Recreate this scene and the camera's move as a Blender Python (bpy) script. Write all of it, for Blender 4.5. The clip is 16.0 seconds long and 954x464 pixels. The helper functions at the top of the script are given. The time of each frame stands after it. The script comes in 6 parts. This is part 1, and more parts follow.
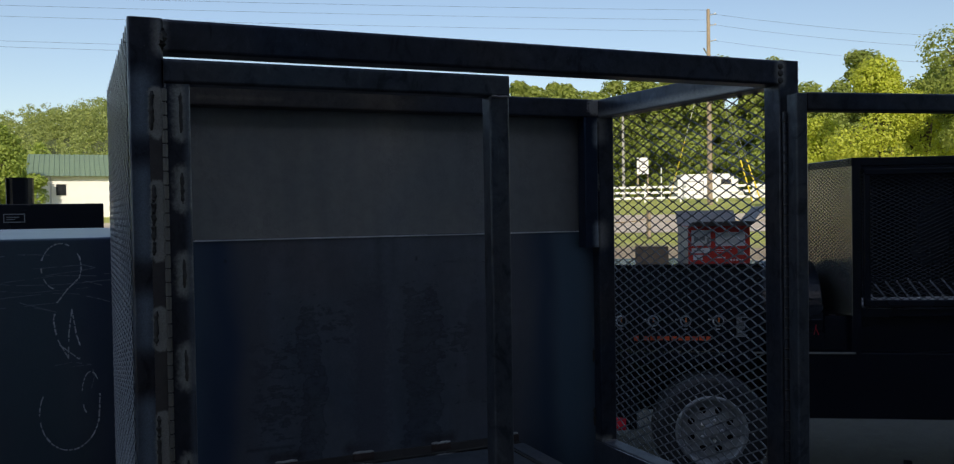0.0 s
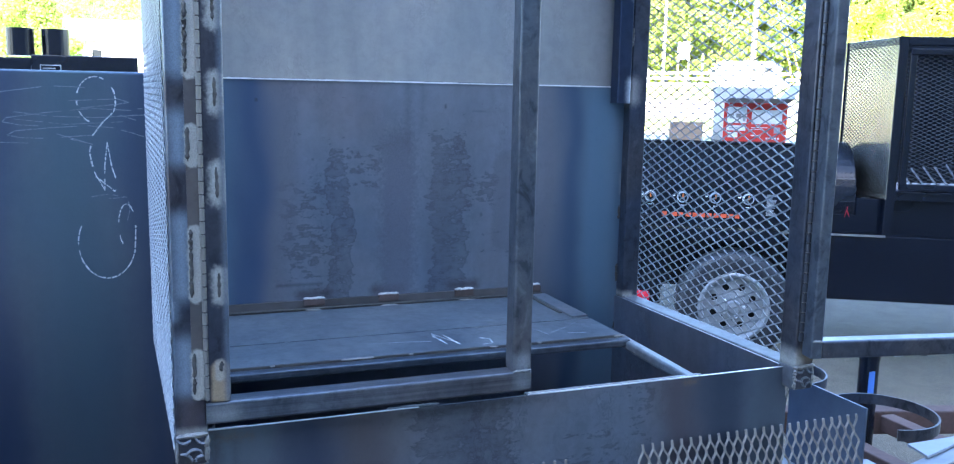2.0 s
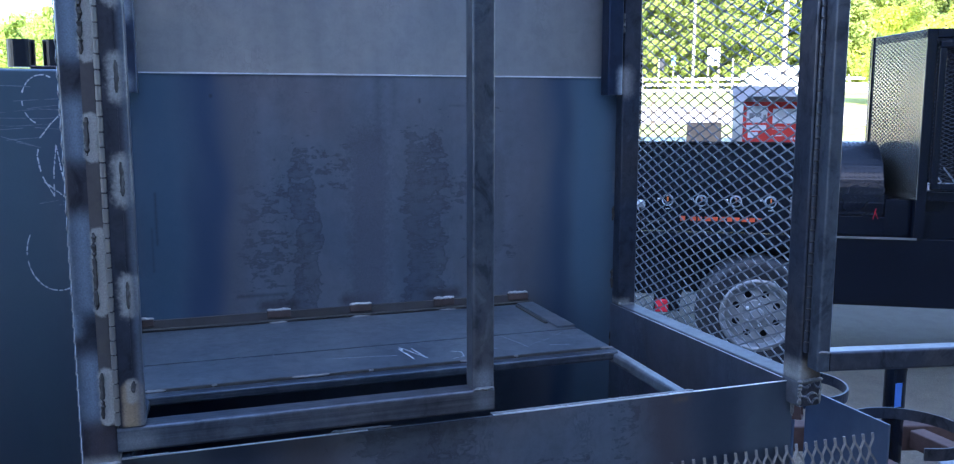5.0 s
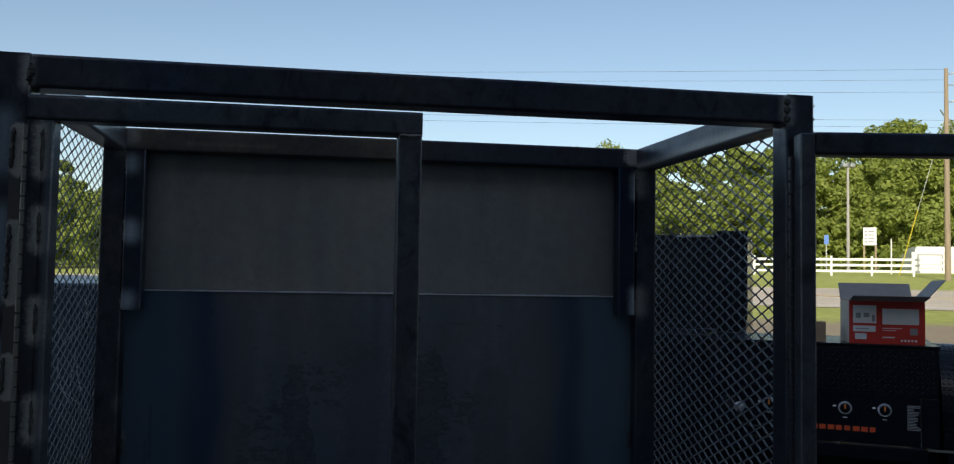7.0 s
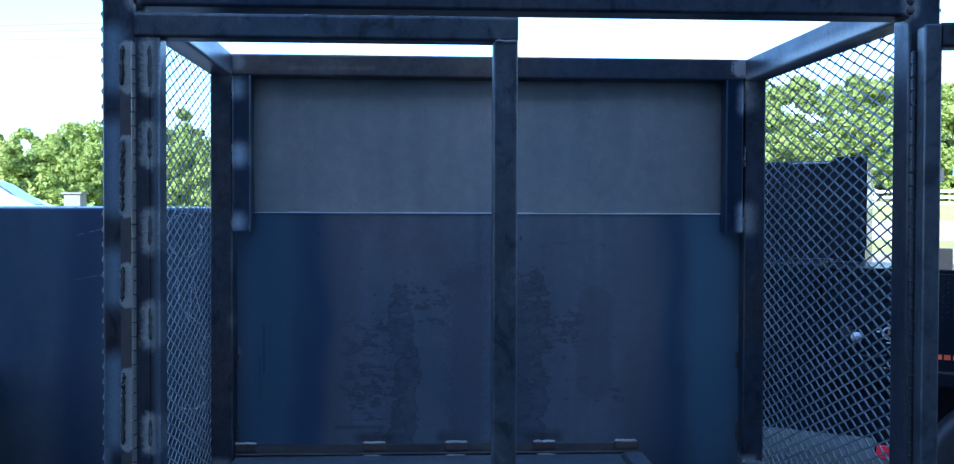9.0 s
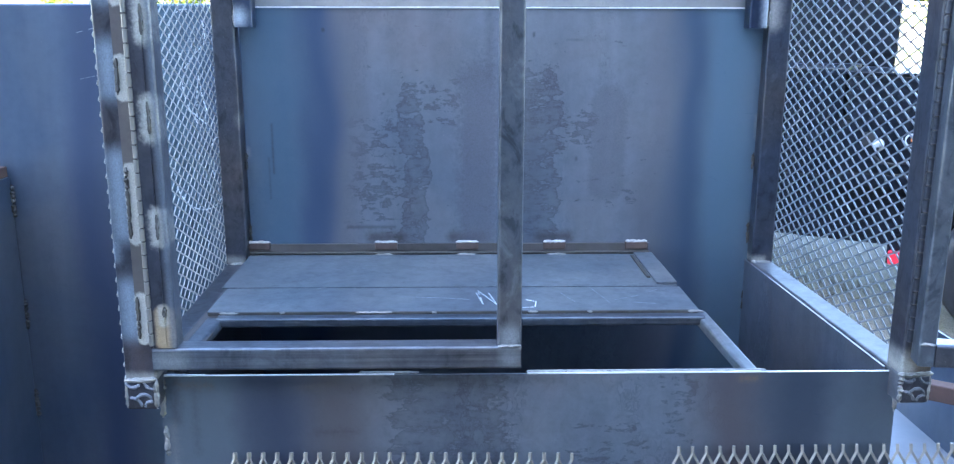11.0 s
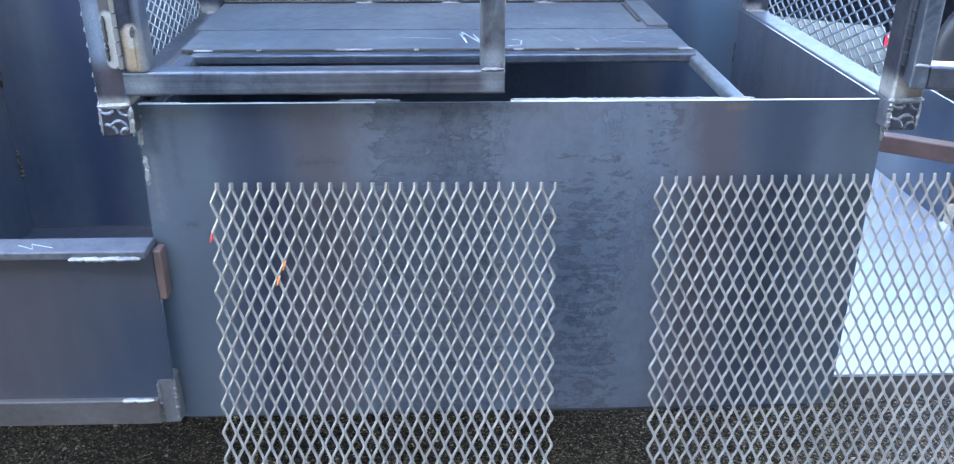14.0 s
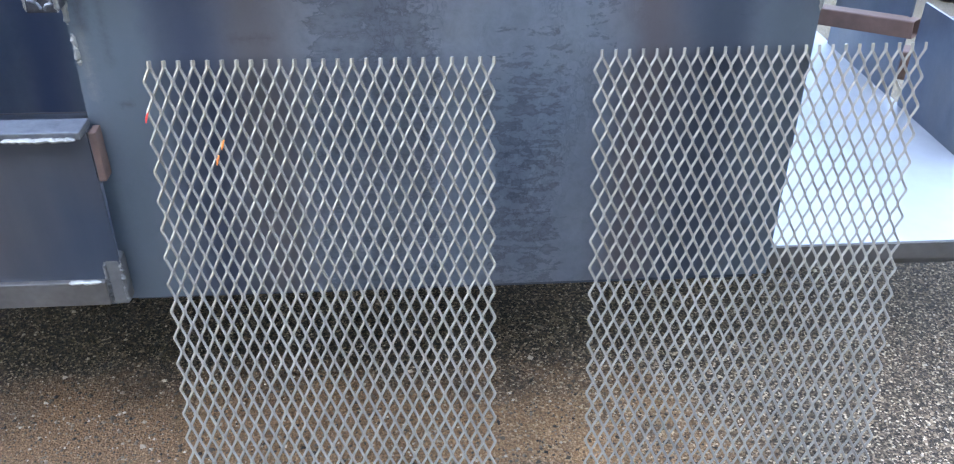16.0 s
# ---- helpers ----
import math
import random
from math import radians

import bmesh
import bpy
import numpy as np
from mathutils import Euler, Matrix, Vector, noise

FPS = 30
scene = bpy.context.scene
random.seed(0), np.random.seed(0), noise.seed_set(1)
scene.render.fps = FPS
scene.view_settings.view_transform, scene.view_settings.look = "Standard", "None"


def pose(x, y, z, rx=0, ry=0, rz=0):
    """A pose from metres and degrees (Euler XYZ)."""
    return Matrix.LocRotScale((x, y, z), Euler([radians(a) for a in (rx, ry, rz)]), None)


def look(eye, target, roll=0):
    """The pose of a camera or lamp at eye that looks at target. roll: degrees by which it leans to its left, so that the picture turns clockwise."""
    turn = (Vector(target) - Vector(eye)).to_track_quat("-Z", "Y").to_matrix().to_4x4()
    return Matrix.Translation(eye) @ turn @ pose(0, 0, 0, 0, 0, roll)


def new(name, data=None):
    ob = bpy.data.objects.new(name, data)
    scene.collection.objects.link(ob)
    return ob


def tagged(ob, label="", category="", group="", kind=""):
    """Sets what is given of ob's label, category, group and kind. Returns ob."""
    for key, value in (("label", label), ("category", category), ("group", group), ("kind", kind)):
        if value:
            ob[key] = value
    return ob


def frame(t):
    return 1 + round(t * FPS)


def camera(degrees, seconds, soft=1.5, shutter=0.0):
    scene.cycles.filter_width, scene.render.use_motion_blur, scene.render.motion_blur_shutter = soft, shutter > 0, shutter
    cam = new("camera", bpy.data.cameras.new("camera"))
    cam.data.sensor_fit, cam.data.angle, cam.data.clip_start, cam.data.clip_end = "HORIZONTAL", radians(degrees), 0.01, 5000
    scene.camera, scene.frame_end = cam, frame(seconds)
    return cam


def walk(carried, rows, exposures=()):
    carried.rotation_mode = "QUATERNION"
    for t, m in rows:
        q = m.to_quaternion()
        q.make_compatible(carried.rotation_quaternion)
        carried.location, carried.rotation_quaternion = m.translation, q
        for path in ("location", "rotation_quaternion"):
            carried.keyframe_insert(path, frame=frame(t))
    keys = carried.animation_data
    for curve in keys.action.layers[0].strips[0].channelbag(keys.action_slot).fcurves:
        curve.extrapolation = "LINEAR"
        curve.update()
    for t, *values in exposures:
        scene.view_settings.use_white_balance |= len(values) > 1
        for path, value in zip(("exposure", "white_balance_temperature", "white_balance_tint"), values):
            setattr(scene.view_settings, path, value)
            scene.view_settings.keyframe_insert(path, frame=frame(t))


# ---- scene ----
cam = camera(56.6, 16.0, 1.2)
PATH = [
    (0, (-0.09, -1.475, 1.726), (0.692, 0.365, 1.684), -0.9),
    (0.5, (-0.103, -1.479, 1.712), (0.656, 0.371, 1.661), -1.0),
    (1, (-0.108, -1.497, 1.684), (0.635, 0.354, 1.531), -0.9),
    (1.5, (-0.093, -1.499, 1.665), (0.627, 0.344, 1.373), -0.8),
    (2, (-0.086, -1.497, 1.644), (0.621, 0.348, 1.337), 1.1),
    (2.5, (-0.086, -1.496, 1.634), (0.606, 0.354, 1.316), 1.3),
    (3, (-0.084, -1.501, 1.609), (0.6, 0.33, 1.186), 1.2),
    (3.2, (-0.075, -1.507, 1.583), (0.594, 0.3, 1.047), 0.8),
    (5.3, (0.19, -1.371, 1.612), (0.809, 0.513, 1.353), 0.3),
    (5.5, (0.261, -1.371, 1.629), (0.83, 0.529, 1.374), 0.9),
    (6, (0.327, -1.39, 1.665), (0.758, 0.55, 1.443), 1.8),
    (6.5, (0.348, -1.401, 1.687), (0.734, 0.56, 1.616), 1.1),
    (7, (0.448, -1.421, 1.711), (0.773, 0.549, 1.815), 1.0),
    (7.5, (0.483, -1.411, 1.698), (0.672, 0.578, 1.784), 0.8),
    (8, (0.462, -1.412, 1.694), (0.6, 0.582, 1.767), 0.3),
    (8.5, (0.459, -1.418, 1.692), (0.572, 0.577, 1.758), 0.2),
    (9, (0.462, -1.406, 1.663), (0.552, 0.592, 1.628), 0.2),
    (9.5, (0.474, -1.383, 1.65), (0.536, 0.598, 1.381), 0.0),
    (10, (0.477, -1.373, 1.641), (0.521, 0.591, 1.264), -0.1),
    (10.2, (0.478, -1.371, 1.642), (0.52, 0.582, 1.211), -0.0),
    (12.5, (0.495, -1.371, 1.589), (0.555, 0.569, 1.106), 0.2),
    (13, (0.497, -1.37, 1.571), (0.562, 0.541, 0.984), 0.2),
    (13.5, (0.492, -1.371, 1.546), (0.547, 0.501, 0.845), 0.2),
    (14, (0.496, -1.382, 1.496), (0.56, 0.423, 0.638), 0.2),
    (14.5, (0.493, -1.381, 1.485), (0.565, 0.363, 0.508), 0.1),
    (15, (0.496, -1.379, 1.492), (0.594, 0.336, 0.469), 0.4),
    (15.5, (0.512, -1.388, 1.483), (0.62, 0.325, 0.456), 0.1),
    (16, (0.55, -1.402, 1.478), (0.669, 0.282, 0.404), 0.3),
]
EXPOSURES = [
    (0.0, -0.25, 6650, 13), (0.5, 0.38, 5250, 26), (1.0, 2.4, 4850, 12), (1.5, 3.35, 5300, 12), (2.0, 3.4, 5600, 12), (2.5, 3.3, 5750, 12), (3.0, 3.28, 6000, 12),
    (5.5, 2.42, 5280, 21), (6.0, 2.4, 5330, 22), (6.5, 2.1, 5500, 15), (7.0, -0.15, 6750, 9), (7.5, 0.1, 6100, 9), (8.0, 0.98, 4800, 22), (8.5, 1.5, 4550, 17), (9.0, 1.7, 4650, 10),
    (9.5, 3.4, 5500, 9), (10.0, 3.8, 5800, 10), (12.5, 4.53, 6400, 14), (13.0, 4.45, 6300, 15), (13.5, 4.6, 6550, 15), (14.0, 4.45, 6600, 14), (14.5, 4.35, 6750, 13), (15.0, 4.5, 7000, 13), (16.0, 4.42, 7350, 14),
]
walk(cam, [(t, look(eye, target, roll)) for t, eye, target, roll in PATH], EXPOSURES)

# ---- world, sun ----
SUN_ELEV, SUN_AZ = 29.0, 202.0          # degrees; azimuth clockwise from +y
world = bpy.data.worlds.new("sky")
scene.world = world
world.use_nodes = True
wn = world.node_tree.nodes
sky = wn.new("ShaderNodeTexSky")
sky.sky_type = "NISHITA"
sky.sun_disc = False
sky.sun_elevation, sky.sun_rotation = radians(SUN_ELEV), radians(SUN_AZ)
sky.air_density, sky.dust_density, sky.ozone_density = 1.0, 0.8, 1.0
wn["Background"].inputs["Strength"].default_value = 0.15
world.node_tree.links.new(sky.outputs[0], wn["Background"].inputs[0])
sun = new("sun", bpy.data.lights.new("sun", "SUN"))
sun.data.energy, sun.data.angle, sun.data.color = 5.0, radians(0.53), (1.0, 0.91, 0.73)
sa, se = radians(SUN_AZ), radians(SUN_ELEV)
sun.matrix_world = look((math.sin(sa) * math.cos(se) * 60, math.cos(sa) * math.cos(se) * 60, math.sin(se) * 60), (0, 0, 0))


# ---- materials ----
def material(name):
    m = bpy.data.materials.new(name)
    m.use_nodes = True
    nt = m.node_tree
    return m, nt, nt.nodes["Principled BSDF"]


def node(nt, kind, **inputs):
    n = nt.nodes.new(kind)
    for k, v in inputs.items():
        n.inputs[k.replace("_", " ")].default_value = v
    return n


def ramp(nt, fac, stops):
    r = nt.nodes.new("ShaderNodeValToRGB")
    els = r.color_ramp.elements
    while len(els) < len(stops):
        els.new(0.5)
    for e, (p, c) in zip(els, stops):
        e.position, e.color = p, (*c, 1)
    nt.links.new(fac, r.inputs[0])
    return r.outputs[0]


def mix(nt, fac, a, b, blend="MIX"):
    n = nt.nodes.new("ShaderNodeMix")
    n.data_type, n.blend_type = "RGBA", blend
    for v, s in ((fac, n.inputs[0]), (a, n.inputs[6]), (b, n.inputs[7])):
        if isinstance(v, (int, float)):
            s.default_value = v
        elif isinstance(v, tuple):
            s.default_value = (*v, 1)
        else:
            nt.links.new(v, s)
    return n.outputs[2]


def coords(nt, scale=(1, 1, 1), kind="Object"):
    t = nt.nodes.new("ShaderNodeTexCoord")
    m = nt.nodes.new("ShaderNodeMapping")
    m.inputs["Scale"].default_value = scale
    nt.links.new(t.outputs[kind], m.inputs[0])
    return m.outputs[0]


def noise_tex(nt, vec, scale, detail=4.0, rough=0.55, distort=0.0):
    n = node(nt, "ShaderNodeTexNoise", Scale=scale, Detail=detail, Roughness=rough, Distortion=distort)
    nt.links.new(vec, n.inputs["Vector"])
    return n.outputs["Fac"]


def bump(nt, bsdf, height, strength, distance):
    b = node(nt, "ShaderNodeBump", Strength=strength, Distance=distance)
    nt.links.new(height, b.inputs["Height"])
    nt.links.new(b.outputs[0], bsdf.inputs["Normal"])


def scaled_range(nt, fac, lo, hi):
    r = nt.nodes.new("ShaderNodeMapRange")
    r.inputs["To Min"].default_value, r.inputs["To Max"].default_value = lo, hi
    nt.links.new(fac, r.inputs[0])
    return r.outputs[0]


def plain(name, colour, rough=0.5, metal=0.0, vary=0.15, scale=30.0, bumpy=0.1, stretch=(1, 1, 1)):
    """Painted, moulded or cut surface with grain at two scales."""
    m, nt, b = material(name)
    v = coords(nt, stretch)
    big, fine = noise_tex(nt, v, scale * 0.12, 3), noise_tex(nt, v, scale, 5)
    lo = tuple(c * (1 - vary) for c in colour)
    hi = tuple(min(1, c * (1 + vary)) for c in colour)
    c1 = ramp(nt, big, [(0.3, lo), (0.7, hi)])
    c2 = mix(nt, 0.35, c1, ramp(nt, fine, [(0.3, lo), (0.7, hi)]))
    nt.links.new(c2, b.inputs["Base Color"])
    nt.links.new(scaled_range(nt, big, max(0.02, rough - 0.08), min(1, rough + 0.1)), b.inputs["Roughness"])
    b.inputs["Metallic"].default_value = metal
    if bumpy:
        bump(nt, b, fine, bumpy, 0.002)
    return m


def heat_spots(nt, col, spots):
    """Discoloured steel round welds: rounded patches (x, z, half width, half height, edge softness, raggedness, colour, strength)."""
    if not spots:
        return col
    v = coords(nt)
    bsdf = nt.nodes["Principled BSDF"]
    sheen = None
    rag = noise_tex(nt, v, 110, 5, 0.65)
    speck = noise_tex(nt, v, 420, 3, 0.6)
    for x, z, hx, hz, soft, ragged, colour, strength in spots:
        r = min(hx, hz)

        def vec(op, a, b=None):
            n = nt.nodes.new("ShaderNodeVectorMath")
            n.operation = op
            nt.links.new(a, n.inputs[0])
            if b is not None:
                n.inputs[1].default_value = b
            return n.outputs[0]
        q = vec("ABSOLUTE", vec("SUBTRACT", v, (x, 0, z)))
        q = vec("MAXIMUM", vec("SUBTRACT", q, (hx - r, 0, hz - r)), (0, 0, 0))
        ln = nt.nodes.new("ShaderNodeVectorMath")
        ln.operation = "LENGTH"
        nt.links.new(vec("MULTIPLY", q, (1, 0, 1)), ln.inputs[0])
        d = nt.nodes.new("ShaderNodeMath")
        d.operation = "MULTIPLY_ADD"
        nt.links.new(rag, d.inputs[0])
        d.inputs[1].default_value = ragged
        nt.links.new(ln.outputs["Value"], d.inputs[2])
        s = nt.nodes.new("ShaderNodeMapRange")
        s.interpolation_type = "SMOOTHSTEP"
        s.inputs["From Min"].default_value, s.inputs["From Max"].default_value = r + ragged * 0.5 + soft * 0.5, r + ragged * 0.5 - soft
        s.inputs["To Max"].default_value = strength
        nt.links.new(d.outputs[0], s.inputs[0])
        tone = ramp(nt, speck, [(0.3, tuple(c * 0.72 for c in colour)), (0.6, colour), (0.75, tuple(c * 1.12 for c in colour))])
        col = mix(nt, s.outputs[0], col, tone)
        sheen = s.outputs[0] if sheen is None else mix(nt, s.outputs[0], sheen, (strength, strength, strength))
    nt.links.new(scaled_range(nt, sheen, bsdf.inputs["Metallic"].default_value, 0.12), bsdf.inputs["Metallic"])
    return col


def math_node(nt, op, a, b=0.0, c=0.0):
    n = nt.nodes.new("ShaderNodeMath")
    n.operation = op
    for v, sock in ((a, n.inputs[0]), (b, n.inputs[1]), (c, n.inputs[2])):
        if isinstance(v, (int, float)):
            sock.default_value = v
        else:
            nt.links.new(v, sock)
    return n.outputs[0]


def flaking(nt, col, strips):
    """Upright strips (centre, half width, z from, z to, amount, depth of tone) where the scale has come off in ragged, dark-edged flakes."""
    if not strips:
        return col
    sep = nt.nodes.new("ShaderNodeSeparateXYZ")
    nt.links.new(coords(nt), sep.inputs[0])
    drift = noise_tex(nt, coords(nt, (2, 2, 5)), 1.6, 4, 0.6)
    torn = noise_tex(nt, coords(nt, (1, 1, 1.35)), 34, 9, 0.68, 0.5)
    layer = noise_tex(nt, coords(nt, (0.35, 0.35, 1.6)), 40, 6, 0.65, 0.6)
    grain = mix(nt, 0.45, torn, layer)
    total = None
    tone = 0.0
    for centre, half, z0, z1, amount, depth in strips:
        off = math_node(nt, "ABSOLUTE", math_node(nt, "MULTIPLY_ADD", drift, 0.09, math_node(nt, "SUBTRACT", sep.outputs[0], centre + 0.045)))
        rise = nt.nodes.new("ShaderNodeMapRange")
        rise.interpolation_type = "SMOOTHSTEP"
        rise.inputs["From Min"].default_value, rise.inputs["From Max"].default_value = half * 1.35, half * 0.75
        rise.inputs["To Max"].default_value = amount
        nt.links.new(off, rise.inputs[0])
        up = nt.nodes.new("ShaderNodeMapRange")
        up.interpolation_type = "SMOOTHSTEP"
        up.inputs["From Min"].default_value, up.inputs["From Max"].default_value = z0, z0 + 0.1
        nt.links.new(sep.outputs[2], up.inputs[0])
        down = nt.nodes.new("ShaderNodeMapRange")
        down.interpolation_type = "SMOOTHSTEP"
        down.inputs["From Min"].default_value, down.inputs["From Max"].default_value = z1, z1 - 0.12
        nt.links.new(sep.outputs[2], down.inputs[0])
        m = math_node(nt, "MULTIPLY", rise.outputs[0], math_node(nt, "MULTIPLY", up.outputs[0], down.outputs[0]))
        total = m if total is None else math_node(nt, "MAXIMUM", total, m)
        tone = depth
    level = math_node(nt, "MULTIPLY_ADD", total, 0.2, grain)
    k = tone
    flake = ramp(nt, level, [(0.612, (1, 1, 1)), (0.64, (1 - 0.8 * k, 1 - 0.8 * k, 1 - 0.75 * k)), (0.66, (1 - 0.75 * k,) * 3), (0.69, (1 - 0.48 * k, 1 - 0.48 * k, 1 - 0.44 * k)), (0.78, (1 - 0.3 * k,) * 3)])
    return mix(nt, 1.0, col, flake, "MULTIPLY")


def mill_scale(name, base, blue, brown, rough, stain=0.5, metal=0.7, bands=None, spots=(), gritty=0.42, flaky=(), smudge=0.0, streaks=None):
    """Hot-rolled steel: blue-grey oxide skin with cloudy tint, flaky worm-like stains and fine streaks.
    bands: x positions of upright heat-tint bands on a plate. spots: heat marks round welds, see heat_spots."""
    m, nt, b = material(name)
    v = coords(nt)
    cloud = noise_tex(nt, v, 2.3, 3, 0.5, 0.6)
    col = ramp(nt, cloud, [(0.32, blue), (0.5, base), (0.68, brown)])
    worm = noise_tex(nt, coords(nt, (1, 1, 0.7)), 62, 3.0, 0.55, 0.6)
    patch = noise_tex(nt, coords(nt, (1.9, 1.9, 0.6)), 3.2, 5, 0.65, 0.5)
    fill = ramp(nt, worm, [(0.44, (1.04, 1.04, 1.04)), (0.475, (0.62, 0.62, 0.65)), (0.5, (0.68, 0.68, 0.71)), (0.525, (0.93, 0.93, 0.95)), (0.64, (0.84, 0.84, 0.87))])
    where = ramp(nt, patch, [(0.53, (0, 0, 0)), (0.62, (stain, stain, stain))])
    col = mix(nt, where, col, mix(nt, 1.0, col, fill, "MULTIPLY"))
    col = flaking(nt, col, flaky)
    if streaks:                              # drawn lines along a bar
        line = noise_tex(nt, coords(nt, streaks), 9, 6, 0.7)
        col = mix(nt, 0.75, col, mix(nt, 1.0, col, ramp(nt, line, [(0.3, (0.45, 0.46, 0.5)), (0.48, (0.95, 0.95, 0.97)), (0.66, (1.55, 1.54, 1.5))]), "MULTIPLY"))
    if smudge:                               # hand-sized dark rubs along a bar
        rub = noise_tex(nt, coords(nt, (14, 14, 9)), 2.2, 5, 0.62, 0.8)
        col = mix(nt, smudge, col, mix(nt, 1.0, col, ramp(nt, rub, [(0.36, (0.4, 0.41, 0.45)), (0.47, (0.95, 0.95, 0.97)), (0.58, (1.0, 1.0, 1.0)), (0.7, (1.5, 1.5, 1.48))]), "MULTIPLY"))
    tone = noise_tex(nt, coords(nt, (3.2, 3.2, 0.45)), 1.7, 3, 0.55, 0.3)
    col = mix(nt, 1.0, col, ramp(nt, tone, [(0.3, (0.78, 0.78, 0.82)), (0.5, (1, 1, 1)), (0.72, (1.22, 1.2, 1.18))]), "MULTIPLY")
    grit = noise_tex(nt, v, 34, 8, 0.72, 0.3)
    col = mix(nt, gritty, col, mix(nt, 1.0, col, ramp(nt, grit, [(0.3, (0.62, 0.62, 0.64)), (0.5, (1, 1, 1)), (0.7, (1.3, 1.29, 1.27))]), "MULTIPLY"))
    dots = ramp(nt, noise_tex(nt, v, 330, 2, 0.5), [(0.735, (0, 0, 0)), (0.77, (min(0.8, 2 * gritty),) * 3)])
    near_weld = ramp(nt, noise_tex(nt, v, 6, 3), [(0.5, (0, 0, 0)), (0.66, (1, 1, 1))])
    col = mix(nt, mix(nt, 1.0, dots, near_weld, "MULTIPLY"), col, (0.36, 0.36, 0.36))
    streak = noise_tex(nt, coords(nt, (9, 9, 0.5)), 6, 4, 0.6)
    col = mix(nt, 0.06, col, mix(nt, 1.0, col, ramp(nt, streak, [(0.3, (0.55, 0.55, 0.58)), (0.7, (1.35, 1.35, 1.3))]), "MULTIPLY"))
    if bands:
        sep = nt.nodes.new("ShaderNodeSeparateXYZ")
        nt.links.new(v, sep.inputs[0])
        wob = noise_tex(nt, coords(nt, (3, 3, 1.2)), 1.6, 2)
        for centre, width, tint in bands:
            d = nt.nodes.new("ShaderNodeMath")
            d.operation = "SUBTRACT"
            nt.links.new(sep.outputs[0], d.inputs[0])
            d.inputs[1].default_value = centre + 0.075
            w = nt.nodes.new("ShaderNodeMath")
            w.operation = "MULTIPLY_ADD"
            nt.links.new(wob, w.inputs[0])
            w.inputs[1].default_value = 0.15
            nt.links.new(d.outputs[0], w.inputs[2])
            a = nt.nodes.new("ShaderNodeMath")
            a.operation = "ABSOLUTE"
            nt.links.new(w.outputs[0], a.inputs[0])
            s = nt.nodes.new("ShaderNodeMapRange")
            s.interpolation_type = "SMOOTHSTEP"
            s.inputs["From Min"].default_value, s.inputs["From Max"].default_value = width * 1.15, 0.0
            nt.links.new(a.outputs[0], s.inputs[0])
            col = mix(nt, scaled_range(nt, s.outputs[0], 0.0, 0.85), col, tint)
    b.inputs["Metallic"].default_value = metal
    col = heat_spots(nt, col, spots)
    nt.links.new(col, b.inputs["Base Color"])
    vary = min(1.0, 1.5 * gritty)
    nt.links.new(scaled_range(nt, mix(nt, 0.5, worm, grit), rough - 0.1 * vary, rough + 0.16 * vary), b.inputs["Roughness"])
    wave = noise_tex(nt, v, 5, 2)
    fine = noise_tex(nt, v, 160, 3)
    h = mix(nt, 0.06, mix(nt, 0.03, wave, grit), fine)
    bump(nt, b, h, 0.35 if gritty > 0.1 else 0.1, 0.01)
    return m


FRONT_PLATE_SPOTS = [(x, z, a, b, 0.02, 0.03, c, k) for x, z, a, b, c, k in (
    (0.018, 1.03, 0.012, 0.05, (0.05, 0.05, 0.06), 0.6), (0.012, 0.93, 0.006, 0.06, (0.32, 0.31, 0.29), 0.55), (0.055, 1.055, 0.03, 0.006, (0.2, 0.14, 0.1), 0.6), (0.05, 0.99, 0.004, 0.06, (0.05, 0.05, 0.06), 0.5),
    (0.115, 0.99, 0.012, 0.014, (0.1, 0.12, 0.16), 0.5), (0.28, 0.97, 0.035, 0.004, (0.07, 0.06, 0.06), 0.7), (0.5, 1.062, 0.16, 0.006, (0.06, 0.055, 0.06), 0.6), (0.97, 1.061, 0.018, 0.005, (0.26, 0.17, 0.1), 0.8),
    (0.06, 0.86, 0.01, 0.004, (0.05, 0.05, 0.05), 0.7), (1.2, 1.03, 0.012, 0.04, (0.12, 0.13, 0.17), 0.4))]
FRONT_STEEL = mill_scale("banded_front_sheet", (0.168, 0.192, 0.23), (0.142, 0.175, 0.218), (0.19, 0.194, 0.213), 0.34, 0.6, 0.6,
                         [(0.06, 0.15, (0.135, 0.168, 0.198)), (0.27, 0.09, (0.125, 0.112, 0.12)), (0.18, 0.075, (0.05, 0.062, 0.1)), (0.95, 0.09, (0.115, 0.1, 0.11)), (1.18, 0.13, (0.1, 0.125, 0.152)), (1.05, 0.085, (0.05, 0.065, 0.094))],
                         flaky=((0.47, 0.1, 0.3, 1.25, 1.0, 0.42), (0.735, 0.07, 0.3, 1.02, 0.62, 0.4), (0.24, 0.05, 0.98, 1.06, 0.55, 0.42), (0.86, 0.03, 0.9, 1.15, 0.5, 0.42)), spots=FRONT_PLATE_SPOTS)
STEEL = mill_scale("mill_scale_steel", (0.125, 0.135, 0.16), (0.088, 0.112, 0.155), (0.14, 0.134, 0.14), 0.34, 0.9)
